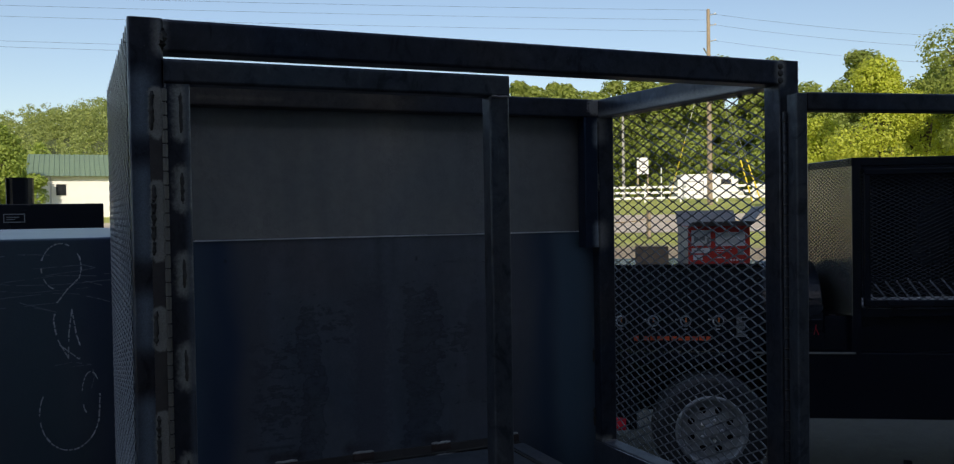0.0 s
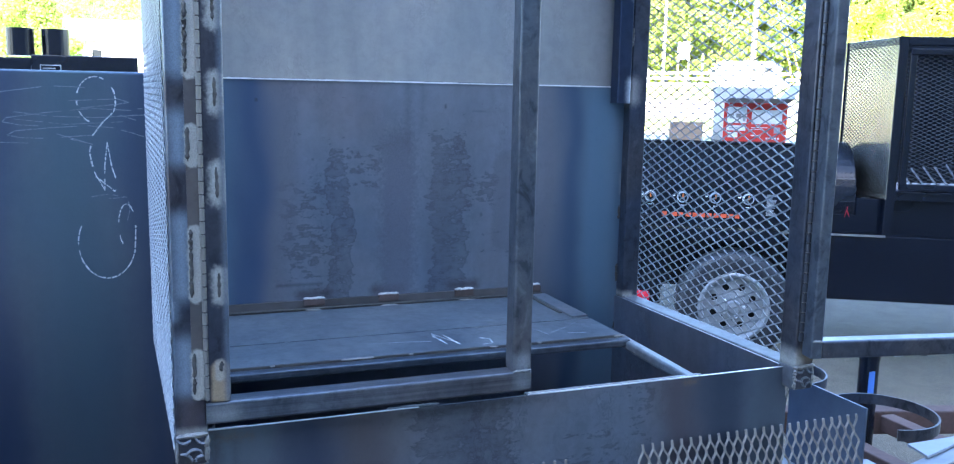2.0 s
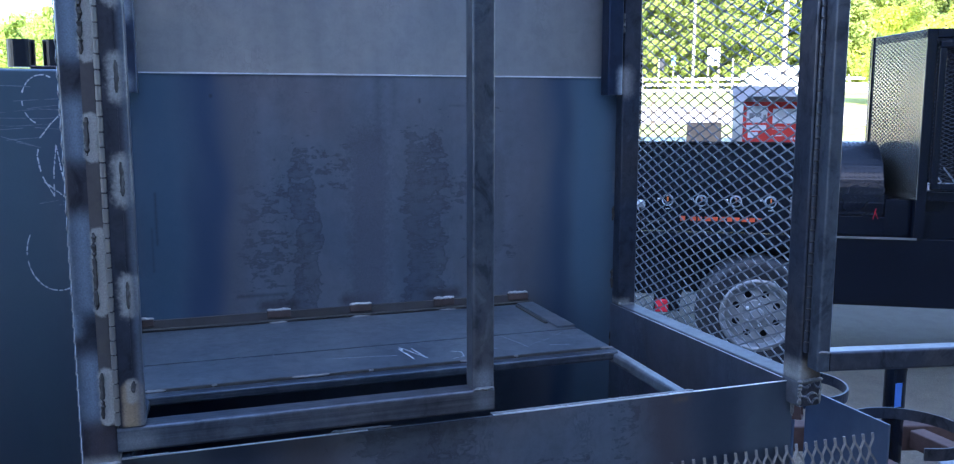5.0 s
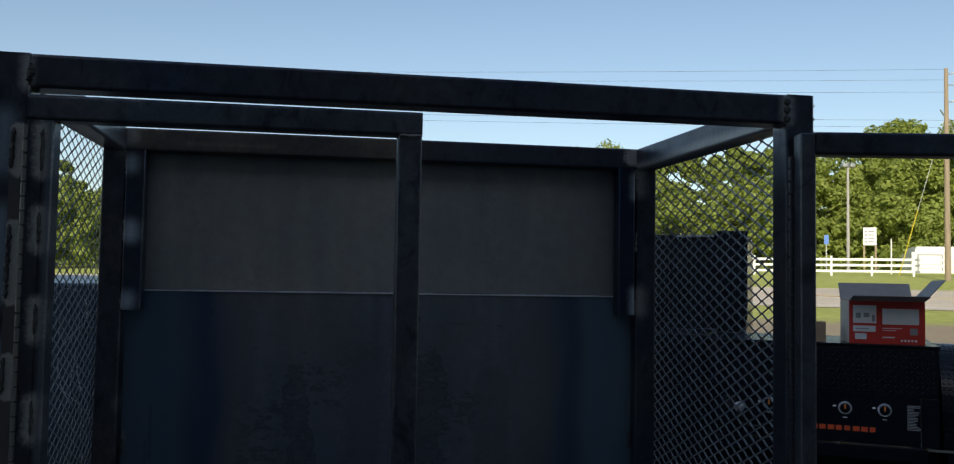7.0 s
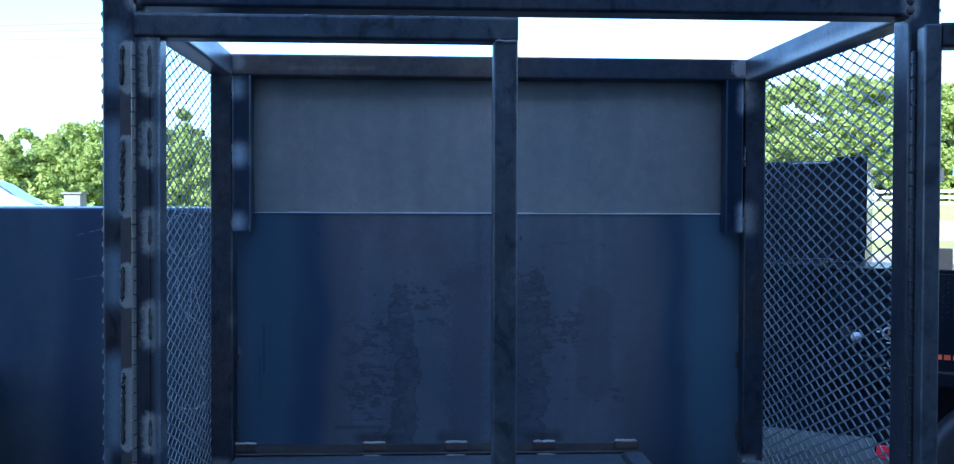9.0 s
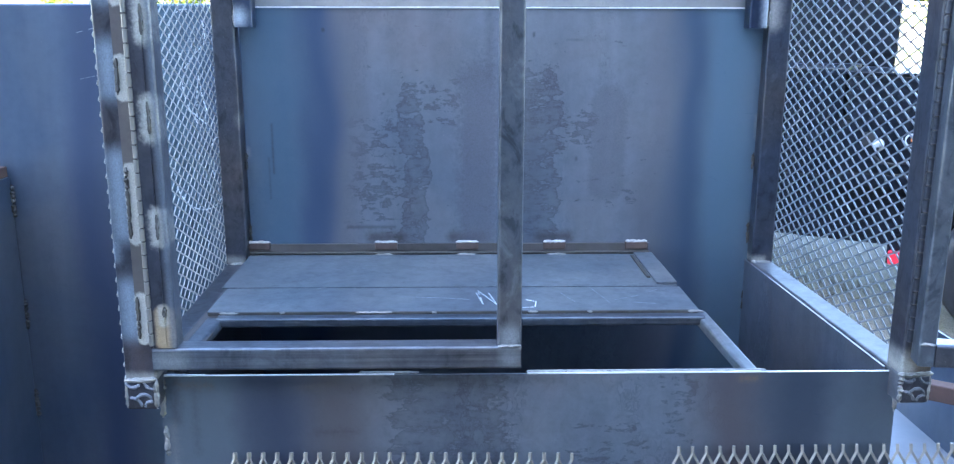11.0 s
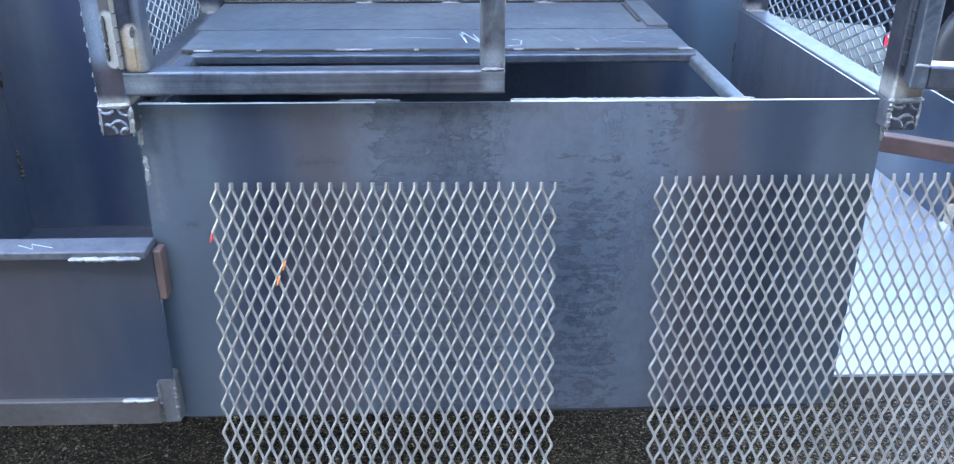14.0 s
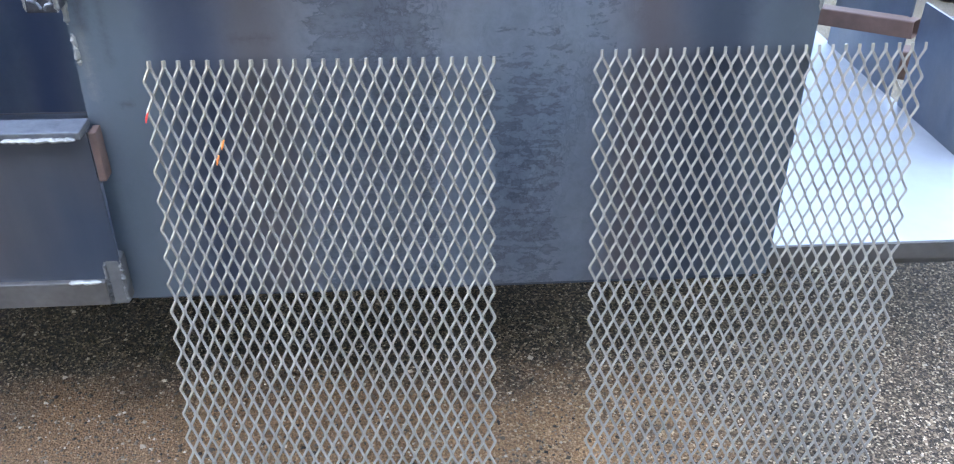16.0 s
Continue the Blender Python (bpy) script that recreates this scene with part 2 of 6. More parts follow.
# darker copy of STEEL: the shade inside the tray is put into its colour
SHADED_STEEL = mill_scale("shadowed_tray_steel", (0.07, 0.08, 0.1), (0.05, 0.065, 0.095), (0.085, 0.083, 0.09), 0.4, 0.6)
SIDE_STEEL = mill_scale("side_plate_steel", (0.155, 0.165, 0.195), (0.115, 0.145, 0.195), (0.17, 0.16, 0.165), 0.34, 0.7, 0.6, gritty=0.4)
BACK_STEEL = mill_scale("heat_tinted_steel", (0.17, 0.183, 0.211), (0.146, 0.167, 0.205), (0.182, 0.174, 0.19), 0.36, 0.5, 0.5,
                        [(0.19, 0.1, (0.15, 0.15, 0.175)), (0.06, 0.15, (0.08, 0.14, 0.205)), (0.15, 0.06, (0.055, 0.085, 0.15)), (0.99, 0.1, (0.152, 0.152, 0.175)), (1.11, 0.16, (0.115, 0.19, 0.26)), (1.02, 0.06, (0.062, 0.097, 0.155))],
                        [(x, z, a, b, 0.006, 0.006, (0.04, 0.045, 0.055), k) for x, z, a, b, k in ((0.316, 1.477, 0.003, 0.003, 0.9), (0.182, 1.621, 0.004, 0.005, 0.9), (0.662, 1.612, 0.003, 0.006, 0.9), (0.766, 1.325, 0.004, 0.006, 0.6),
                                                                                            (0.055, 1.35, 0.003, 0.06, 0.7), (0.045, 1.28, 0.002, 0.05, 0.6), (0.28, 1.162, 0.06, 0.005, 0.5), (0.755, 1.6, 0.02, 0.003, 0.4))]
                        + [(x, 1.137, 0.05, 0.016, 0.02, 0.02, (0.05, 0.04, 0.038), 0.75) for x in (0.315, 0.509, 0.718)]
                        + [(0.535, 1.3, 0.055, 0.26, 0.03, 0.09, (0.112, 0.118, 0.145), 0.75), (0.56, 1.6, 0.012, 0.09, 0.02, 0.02, (0.1, 0.108, 0.13), 0.6), (0.6, 1.62, 0.008, 0.07, 0.02, 0.02, (0.11, 0.118, 0.14), 0.5), (0.84, 1.36, 0.045, 0.14, 0.012, 0.03, (0.128, 0.134, 0.158), 0.55)]
                        + [(x, z, a, b, 0.05, 0.06, (0.13, 0.138, 0.155), k) for x, z, a, b, k in ((0.5, 1.54, 0.07, 0.08, 0.35), (0.64, 1.4, 0.03, 0.2, 0.35), (0.9, 1.5, 0.03, 0.1, 0.3))]
                        + [(-0.004, 1.342, 0.006, 0.012, 0.014, 0.012, (0.42, 0.42, 0.4), 0.7), (1.19, 1.4, 0.005, 0.03, 0.012, 0.012, (0.36, 0.35, 0.33), 0.6)], gritty=0.3, flaky=((0.382, 0.03, 1.0, 1.56, 1.0, 0.48), (0.675, 0.05, 1.0, 1.6, 1.0, 0.48), (0.77, 0.05, 1.3, 1.5, 0.7, 0.48), (0.29, 0.06, 1.1, 1.5, 0.55, 0.48), (0.45, 0.04, 1.35, 1.56, 0.6, 0.48), (0.85, 0.07, 1.16, 1.34, 0.5, 0.48)))
UPPER_STEEL = mill_scale("grey_brown_steel", (0.292, 0.29, 0.28), (0.24, 0.248, 0.252), (0.35, 0.33, 0.3), 0.42, 0.4, 0.4, gritty=0.3)
PALE, BLUISH, GREYISH, TAN, SOOT = (0.53, 0.51, 0.45), (0.3, 0.37, 0.45), (0.45, 0.43, 0.41), (0.42, 0.31, 0.19), (0.05, 0.045, 0.045)
SLOTS = ((1.14, 1.228), (1.302, 1.431), (1.52, 1.592), (1.658, 1.786), (1.847, 1.928))      # welded runs of the hinge
STILE_RUNS = ((1.301, 1.361), (1.462, 1.532), (1.606, 1.672), (1.736, 1.805), (1.845, 1.928))
FRONT_SPOTS = [(-0.028, (a + b) / 2 + 0.012, 0.02, (b - a) / 2 + 0.012, 0.03, 0.01, BLUISH, 0.85) for a, b in SLOTS]
SLOT_SPOTS = [(-0.0085, (a + b) / 2, 0.0115, (b - a) / 2, 0.004, 0.012, PALE, 0.88) for a, b in SLOTS]
FRONT_SPOTS += [(1.235, 1.1, 0.03, 0.025, 0.03, 0.02, TAN, 0.6), (1.21, 1.1, 0.012, 0.02, 0.02, 0.015, PALE, 0.85), (-0.02, 1.115, 0.03, 0.04, 0.03, 0.02, (0.13, 0.095, 0.085), 0.6), (-0.02, 1.086, 0.035, 0.008, 0.01, 0.008, PALE, 0.6), (1.2, 1.09, 0.03, 0.012, 0.012, 0.01, PALE, 0.6),
                (0.0, 2.005, 0.012, 0.03, 0.012, 0.012, GREYISH, 0.85), (1.207, 2.006, 0.014, 0.03, 0.012, 0.012, GREYISH, 0.9),
                (-0.045, 1.29, 0.012, 0.02, 0.014, 0.01, BLUISH, 0.6)]
STILE_SPOTS = [(0.0285, (a + b) / 2, 0.0145, (b - a) / 2 + 0.004, 0.01, 0.02, PALE, 0.8) for a, b in STILE_RUNS]
STILE_SPOTS += [(0.0255, 1.168, 0.016, 0.04, 0.006, 0.006, TAN, 0.9), (0.0255, 1.19, 0.009, 0.02, 0.004, 0.004, PALE, 0.6), (0.567, 1.152, 0.02, 0.022, 0.02, 0.012, BLUISH, 0.7),
                (0.037, 1.53, 0.006, 0.42, 0.008, 0.004, (0.14, 0.165, 0.2), 0.8), (0.02, 1.11, 0.02, 0.014, 0.012, 0.01, PALE, 0.4), (0.567, 1.12, 0.02, 0.014, 0.012, 0.01, BLUISH, 0.5)]
REAR_SPOTS = [(0.012, 1.65, 0.02, 0.02, 0.03, 0.02, BLUISH, 0.8), (0.012, 1.802, 0.024, 0.025, 0.03, 0.02, BLUISH, 0.9), (-0.005, 1.8, 0.009, 0.03, 0.01, 0.008, SOOT, 0.6),
              (0.012, 1.95, 0.024, 0.025, 0.03, 0.02, BLUISH, 0.8), (1.198, 1.66, 0.02, 0.04, 0.03, 0.02, GREYISH, 0.9), (1.198, 1.955, 0.02, 0.04, 0.03, 0.02, GREYISH, 0.8),
              (1.19, 1.985, 0.025, 0.018, 0.02, 0.01, GREYISH, 0.8), (-0.01, 1.985, 0.03, 0.02, 0.02, 0.01, GREYISH, 0.7), (1.2, 1.088, 0.025, 0.01, 0.012, 0.01, PALE, 0.7),
              (-0.04, 1.09, 0.025, 0.012, 0.012, 0.01, PALE, 0.6), (0.0, 1.42, 0.02, 0.02, 0.02, 0.015, GREYISH, 0.6), (0.0, 1.58, 0.012, 0.05, 0.02, 0.015, BLUISH, 0.6)]
BLUE_TUBE = mill_scale("blue_grey_tube_steel", (0.1, 0.112, 0.13), (0.08, 0.1, 0.125), (0.112, 0.108, 0.112), 0.34, 0.4, 0.6, None, [(0.567, 1.152, 0.02, 0.022, 0.02, 0.012, (0.3, 0.32, 0.33), 0.7), (0.02, 1.113, 0.02, 0.014, 0.014, 0.01, (0.32, 0.3, 0.26), 0.5)], 0.8, smudge=0.8)
RAIL_TUBE = mill_scale("drawn_rail_steel", (0.105, 0.117, 0.136), (0.082, 0.104, 0.13), (0.118, 0.114, 0.118), 0.32, 0.4, 0.6, None, [(0.03, 1.113, 0.03, 0.02, 0.03, 0.02, (0.3, 0.31, 0.3), 0.7), (0.567, 1.113, 0.02, 0.02, 0.02, 0.012, (0.3, 0.32, 0.33), 0.6)], 0.8, smudge=0.4, streaks=(0.25, 18, 18))
DARK_TUBE = ((0.072, 0.077, 0.095), (0.045, 0.06, 0.095), (0.09, 0.081, 0.086), 0.3, 0.5, 0.7, None)
FRONT_TUBE = mill_scale("front_tube_steel", *DARK_TUBE, FRONT_SPOTS + SLOT_SPOTS, 0.8, smudge=0.7)
STILE_TUBE = mill_scale("door_stile_steel", *DARK_TUBE, STILE_SPOTS, 0.8, smudge=0.6)
BLUE_WHITE = (0.66, 0.73, 0.8)
BRACKET_SPOTS = [(0.004, 1.648, 0.018, 0.022, 0.03, 0.012, BLUE_WHITE, 0.9), (0.006, 1.803, 0.02, 0.028, 0.03, 0.012, BLUE_WHITE, 0.95), (0.003, 1.955, 0.018, 0.024, 0.026, 0.012, BLUE_WHITE, 0.85),
                 (1.184, 1.66, 0.015, 0.038, 0.022, 0.012, BLUE_WHITE, 0.95), (1.184, 1.94, 0.014, 0.036, 0.022, 0.012, BLUE_WHITE, 0.9)]
BRACKET_TUBE = mill_scale("bracket_tube_steel", (0.04, 0.052, 0.085), (0.026, 0.042, 0.08), (0.055, 0.057, 0.068), 0.28, 0.4, 0.7, None, BRACKET_SPOTS, 0.6)
REAR_TUBE = mill_scale("rear_tube_steel", *DARK_TUBE, REAR_SPOTS, 0.8, smudge=0.6)
BARE = (0.5, 0.475, 0.44)
WORN_BEAM = mill_scale("worn_beam_steel", (0.085, 0.08, 0.082), (0.055, 0.062, 0.085), (0.15, 0.122, 0.105), 0.34, 0.8, 0.6, None, [(1.185, 2.016, 0.03, 0.022, 0.008, 0.03, BARE, 0.9), (-0.01, 2.016, 0.03, 0.022, 0.014, 0.014, BARE, 0.7), (0.22, 2.006, 0.1, 0.006, 0.01, 0.016, (0.3, 0.24, 0.19), 0.5)], 1.0)
HINGE_LEAF = mill_scale("hinge_leaf_steel", (0.15, 0.135, 0.125), (0.12, 0.115, 0.115), (0.18, 0.155, 0.14), 0.42, 0.4, 0.6, None, SLOT_SPOTS)
TUBE = mill_scale("tube_steel", (0.092, 0.093, 0.105), (0.06, 0.075, 0.105), (0.122, 0.105, 0.098), 0.3, 0.5, gritty=0.8, smudge=0.7)
LEDGE_STEEL = mill_scale("smooth_brown_blue_steel", (0.115, 0.122, 0.143), (0.082, 0.104, 0.142), (0.145, 0.132, 0.134), 0.26, 0.0, 0.65, gritty=0.08)
WALL_STEEL = mill_scale("blued_plate", (0.127, 0.148, 0.184), (0.09, 0.12, 0.17), (0.158, 0.166, 0.185), 0.33, 0.15, 0.55,
                        [(-0.24, 0.17, (0.1, 0.15, 0.185)), (-0.44, 0.1, (0.065, 0.088, 0.15)), (-0.06, 0.09, (0.075, 0.105, 0.165))], gritty=0.22)
LID_STEEL = mill_scale("scuffed_lid_steel", (0.16, 0.176, 0.19), (0.13, 0.153, 0.175), (0.195, 0.196, 0.194), 0.36, 0.7, 0.4, gritty=1.0)
SCUFFED_RAIL = mill_scale("scuffed_rail_steel", (0.12, 0.125, 0.137), (0.09, 0.1, 0.118), (0.16, 0.152, 0.148), 0.45, 0.5, 0.5, gritty=1.0)
DECK_BAR = plain("bare_tongue_bar", (0.26, 0.265, 0.275), 0.45, 0.4, 0.2, 30, 0.15)
DECK_STEEL = plain("bare_deck_plate", (0.33, 0.34, 0.355), 0.5, 0.3, 0.12, 22, 0.08)
MESH_RAW = plain("raw_expanded_metal", (0.255, 0.23, 0.2), 0.42, 0.45, 0.25, 60, 0.1)
# lighter copy of MESH_CAGE: sky glints on the left panel put into its colour
MESH_SKYLIT = plain("skylit_expanded_metal", (0.42, 0.41, 0.385), 0.36, 0.4, 0.25, 60, 0.1)
MESH_CAGE = plain("cage_expanded_metal", (0.26, 0.262, 0.262), 0.3, 0.6, 0.25, 60, 0.1)
TAB_STEEL = plain("heat_browned_tab", (0.095, 0.065, 0.055), 0.6, 0.25, 0.4, 60, 0.3)
ARC_STEEL = plain("dark_weld_scale", (0.15, 0.16, 0.185), 0.42, 0.5, 0.5, 120, 0.4)
TAB_WELD = plain("shiny_weld", (0.42, 0.41, 0.39), 0.4, 0.5, 0.3, 120, 0.4)
PALE_WELD = plain("pale_weld", (0.25, 0.24, 0.225), 0.42, 0.45, 0.45, 140, 0.4)
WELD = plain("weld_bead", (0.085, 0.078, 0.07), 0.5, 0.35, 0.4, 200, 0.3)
KNUCKLE = plain("worn_hinge_knuckle", (0.24, 0.225, 0.2), 0.4, 0.5, 0.25, 70, 0.2)
KNUCKLE_BRIGHT = plain("bright_worn_knuckle", (0.24, 0.225, 0.21), 0.35, 0.5, 0.25, 90, 0.2)
CUT_EDGE = plain("bright_cut_edge", (0.8, 0.8, 0.78), 0.4, 0.35, 0.3, 60, 0.2)
BRIGHT_WELD = plain("ground_weld", (0.3, 0.29, 0.275), 0.5, 0.45, 0.3, 120, 0.4)
HEAT_GREY = plain("weld_scorched_steel", (0.21, 0.205, 0.195), 0.55, 0.35, 0.45, 40, 0.3)
HINGE_STEEL = plain("hinge_steel", (0.15, 0.135, 0.125), 0.4, 0.65, 0.3, 70, 0.2)
EDGE_STEEL = plain("dull_brown_steel", (0.1, 0.09, 0.085), 0.5, 0.4, 0.3, 40, 0.2)
SCORCHED = plain("scorched_corner_steel", (0.12, 0.115, 0.11), 0.55, 0.35, 0.5, 60, 0.4)
RUST = plain("rusty_primer_steel", (0.12, 0.07, 0.055), 0.75, 0.1, 0.35, 45, 0.35)


CHALK_FAINT = plain("rubbed_chalk", (0.2, 0.235, 0.28), 0.85, 0.0, 0.3, 150, 0.2)
CHALK_LIGHT = plain("thin_chalk", (0.34, 0.37, 0.4), 0.9, 0.0, 0.35, 150, 0.3)
CHALK = plain("chalk", (0.58, 0.62, 0.65), 0.95, 0.0, 0.2, 150, 0.4)
BLACK = plain("black_enamel", (0.004, 0.0062, 0.0125), 0.24, 0.0, 0.25, 20, 0.04)
BLACK_MATT = plain("black_textured_paint", (0.02, 0.02, 0.022), 0.55, 0.0, 0.25, 60, 0.2)
# pale tan metal: scenery mirrored in the black sheet, put into its colour
REFLECT_TAN = plain("tan_reflection_sheet", (0.46, 0.43, 0.34), 0.22, 0.8, 0.2, 20, 0.03)
BLACK_MESH = plain("black_painted_mesh", (0.03, 0.03, 0.03), 0.2, 0.1, 0.2, 60, 0.1)
RUBBER = plain("tyre_rubber", (0.016, 0.0175, 0.022), 0.5, 0.0, 0.25, 60, 0.25)
RIM = plain("silver_wheel_paint", (0.27, 0.28, 0.29), 0.35, 0.3, 0.08, 20, 0.05)
CHROME = plain("bright_chrome", (0.8, 0.81, 0.83), 0.25, 0.45, 0.1, 60, 0.05)
for _m, _level in ((BLACK, 0.42), (BLACK_MATT, 0.28)):
    _m.node_tree.nodes["Principled BSDF"].inputs["Specular IOR Level"].default_value = _level
NAME_RED = plain("orange_red_print", (0.72, 0.1, 0.03), 0.5, 0, 0.08, 30, 0)
ORANGE = plain("orange_print", (0.75, 0.2, 0.04), 0.5, 0, 0.08, 30, 0)
WHITE_PRINT = plain("white_print", (0.75, 0.75, 0.75), 0.6, 0, 0.05, 30, 0)
GREY_PRINT = plain("grey_print", (0.3, 0.3, 0.3), 0.6, 0, 0.05, 30, 0)
RED_PRINT = plain("red_carton_print", (0.62, 0.045, 0.03), 0.45, 0, 0.1, 15, 0.05)
CARTON_IN = plain("grey_carton_board", (0.36, 0.35, 0.34), 0.85, 0, 0.12, 40, 0.15)
CARTON_SIDE = plain("cream_carton_side", (0.62, 0.56, 0.46), 0.8, 0, 0.1, 30, 0.1)
CARDBOARD = plain("brown_cardboard", (0.36, 0.25, 0.16), 0.85, 0, 0.15, 40, 0.15)
RED_LENS = plain("red_lens", (0.7, 0.03, 0.05), 0.2, 0, 0.1, 30, 0)
BLUE_LABEL = plain("blue_label", (0.1, 0.22, 0.6), 0.4, 0, 0.1, 30, 0)
WHITE_PAINT = plain("white_vinyl", (0.8, 0.8, 0.78), 0.5, 0, 0.05, 3, 0.05)
SIDING = plain("white_siding", (0.74, 0.74, 0.71), 0.6, 0, 0.06, 2, 0.1)
SHADE_SIDING = plain("grey_metal_siding", (0.22, 0.225, 0.23), 0.5, 0.1, 0.08, 1.5, 0.1)
GREEN_ROOF = plain("green_metal_roof", (0.2, 0.28, 0.18), 0.45, 0.1, 0.12, 2, 0.05)
DARK_GLASS = plain("dark_window", (0.02, 0.022, 0.025), 0.1, 0, 0.1, 3, 0)
WOOD_POLE = plain("weathered_pole_wood", (0.3, 0.24, 0.17), 0.85, 0, 0.25, 12, 0.3, (6, 6, 0.6))
GREY_WOOD = plain("weathered_grey_boards", (0.17, 0.165, 0.155), 0.85, 0, 0.25, 8, 0.3, (6, 6, 0.6))
GALV = plain("galvanised_steel", (0.45, 0.46, 0.46), 0.45, 0.7, 0.12, 20, 0.05)
YELLOW = plain("yellow_guard", (0.8, 0.6, 0.05), 0.5, 0, 0.1, 8, 0)
CAR_PAINT = plain("pale_blue_car_paint", (0.45, 0.55, 0.66), 0.18, 0.3, 0.04, 4, 0)
ROAD_MAT = plain("worn_asphalt", (0.52, 0.455, 0.37), 0.9, 0, 0.18, 4, 0.3)
FOREST_FLOOR = plain("forest_floor", (0.07, 0.09, 0.03), 0.9, 0, 0.3, 0.5, 0.1)
BARK = plain("bark", (0.09, 0.07, 0.05), 0.9, 0, 0.3, 8, 0.5, (4, 4, 0.7))


def leaf_material(name, dark, light):
    m, nt, b = material(name)
    g = nt.nodes.new("ShaderNodeNewGeometry")
    big = noise_tex(nt, coords(nt), 0.16, 3)
    c = mix(nt, big, dark, light)
    c = mix(nt, 0.55, c, ramp(nt, g.outputs["Random Per Island"], [(0.0, tuple(x * 0.9 for x in dark)), (0.5, tuple((x + y) / 2 for x, y in zip(dark, light))), (1.0, light)]))
    nt.links.new(c, b.inputs["Base Color"])
    b.inputs["Roughness"].default_value = 0.6
    tr = nt.nodes.new("ShaderNodeBsdfTranslucent")
    nt.links.new(c, tr.inputs[0])
    ms = nt.nodes.new("ShaderNodeMixShader")
    ms.inputs[0].default_value = 0.5
    nt.links.new(b.outputs[0], ms.inputs[1])
    nt.links.new(tr.outputs[0], ms.inputs[2])
    nt.links.new(ms.outputs[0], nt.nodes["Material Output"].inputs[0])
    return m


LEAF = leaf_material("broadleaf_foliage", (0.18, 0.24, 0.05), (0.42, 0.49, 0.11))
LEAF_FRESH = leaf_material("fresh_green_foliage", (0.2, 0.29, 0.05), (0.44, 0.53, 0.11))
LEAF_LIME = leaf_material("lime_green_foliage", (0.4, 0.47, 0.05), (0.66, 0.7, 0.1))
LEAF_HILL = leaf_material("hill_foliage", (0.22, 0.29, 0.09), (0.5, 0.56, 0.18))

RISE_AZ = radians(33)


def along(x, y):
    """Distance along the direction in which the land rises to the road."""
    return x * math.sin(RISE_AZ) + y * math.cos(RISE_AZ)


def land(x, y):
    return max(0.0, 0.0431 * (along(x, y) - 8.0)) if along(x, y) < 70 else 0.0431 * 62


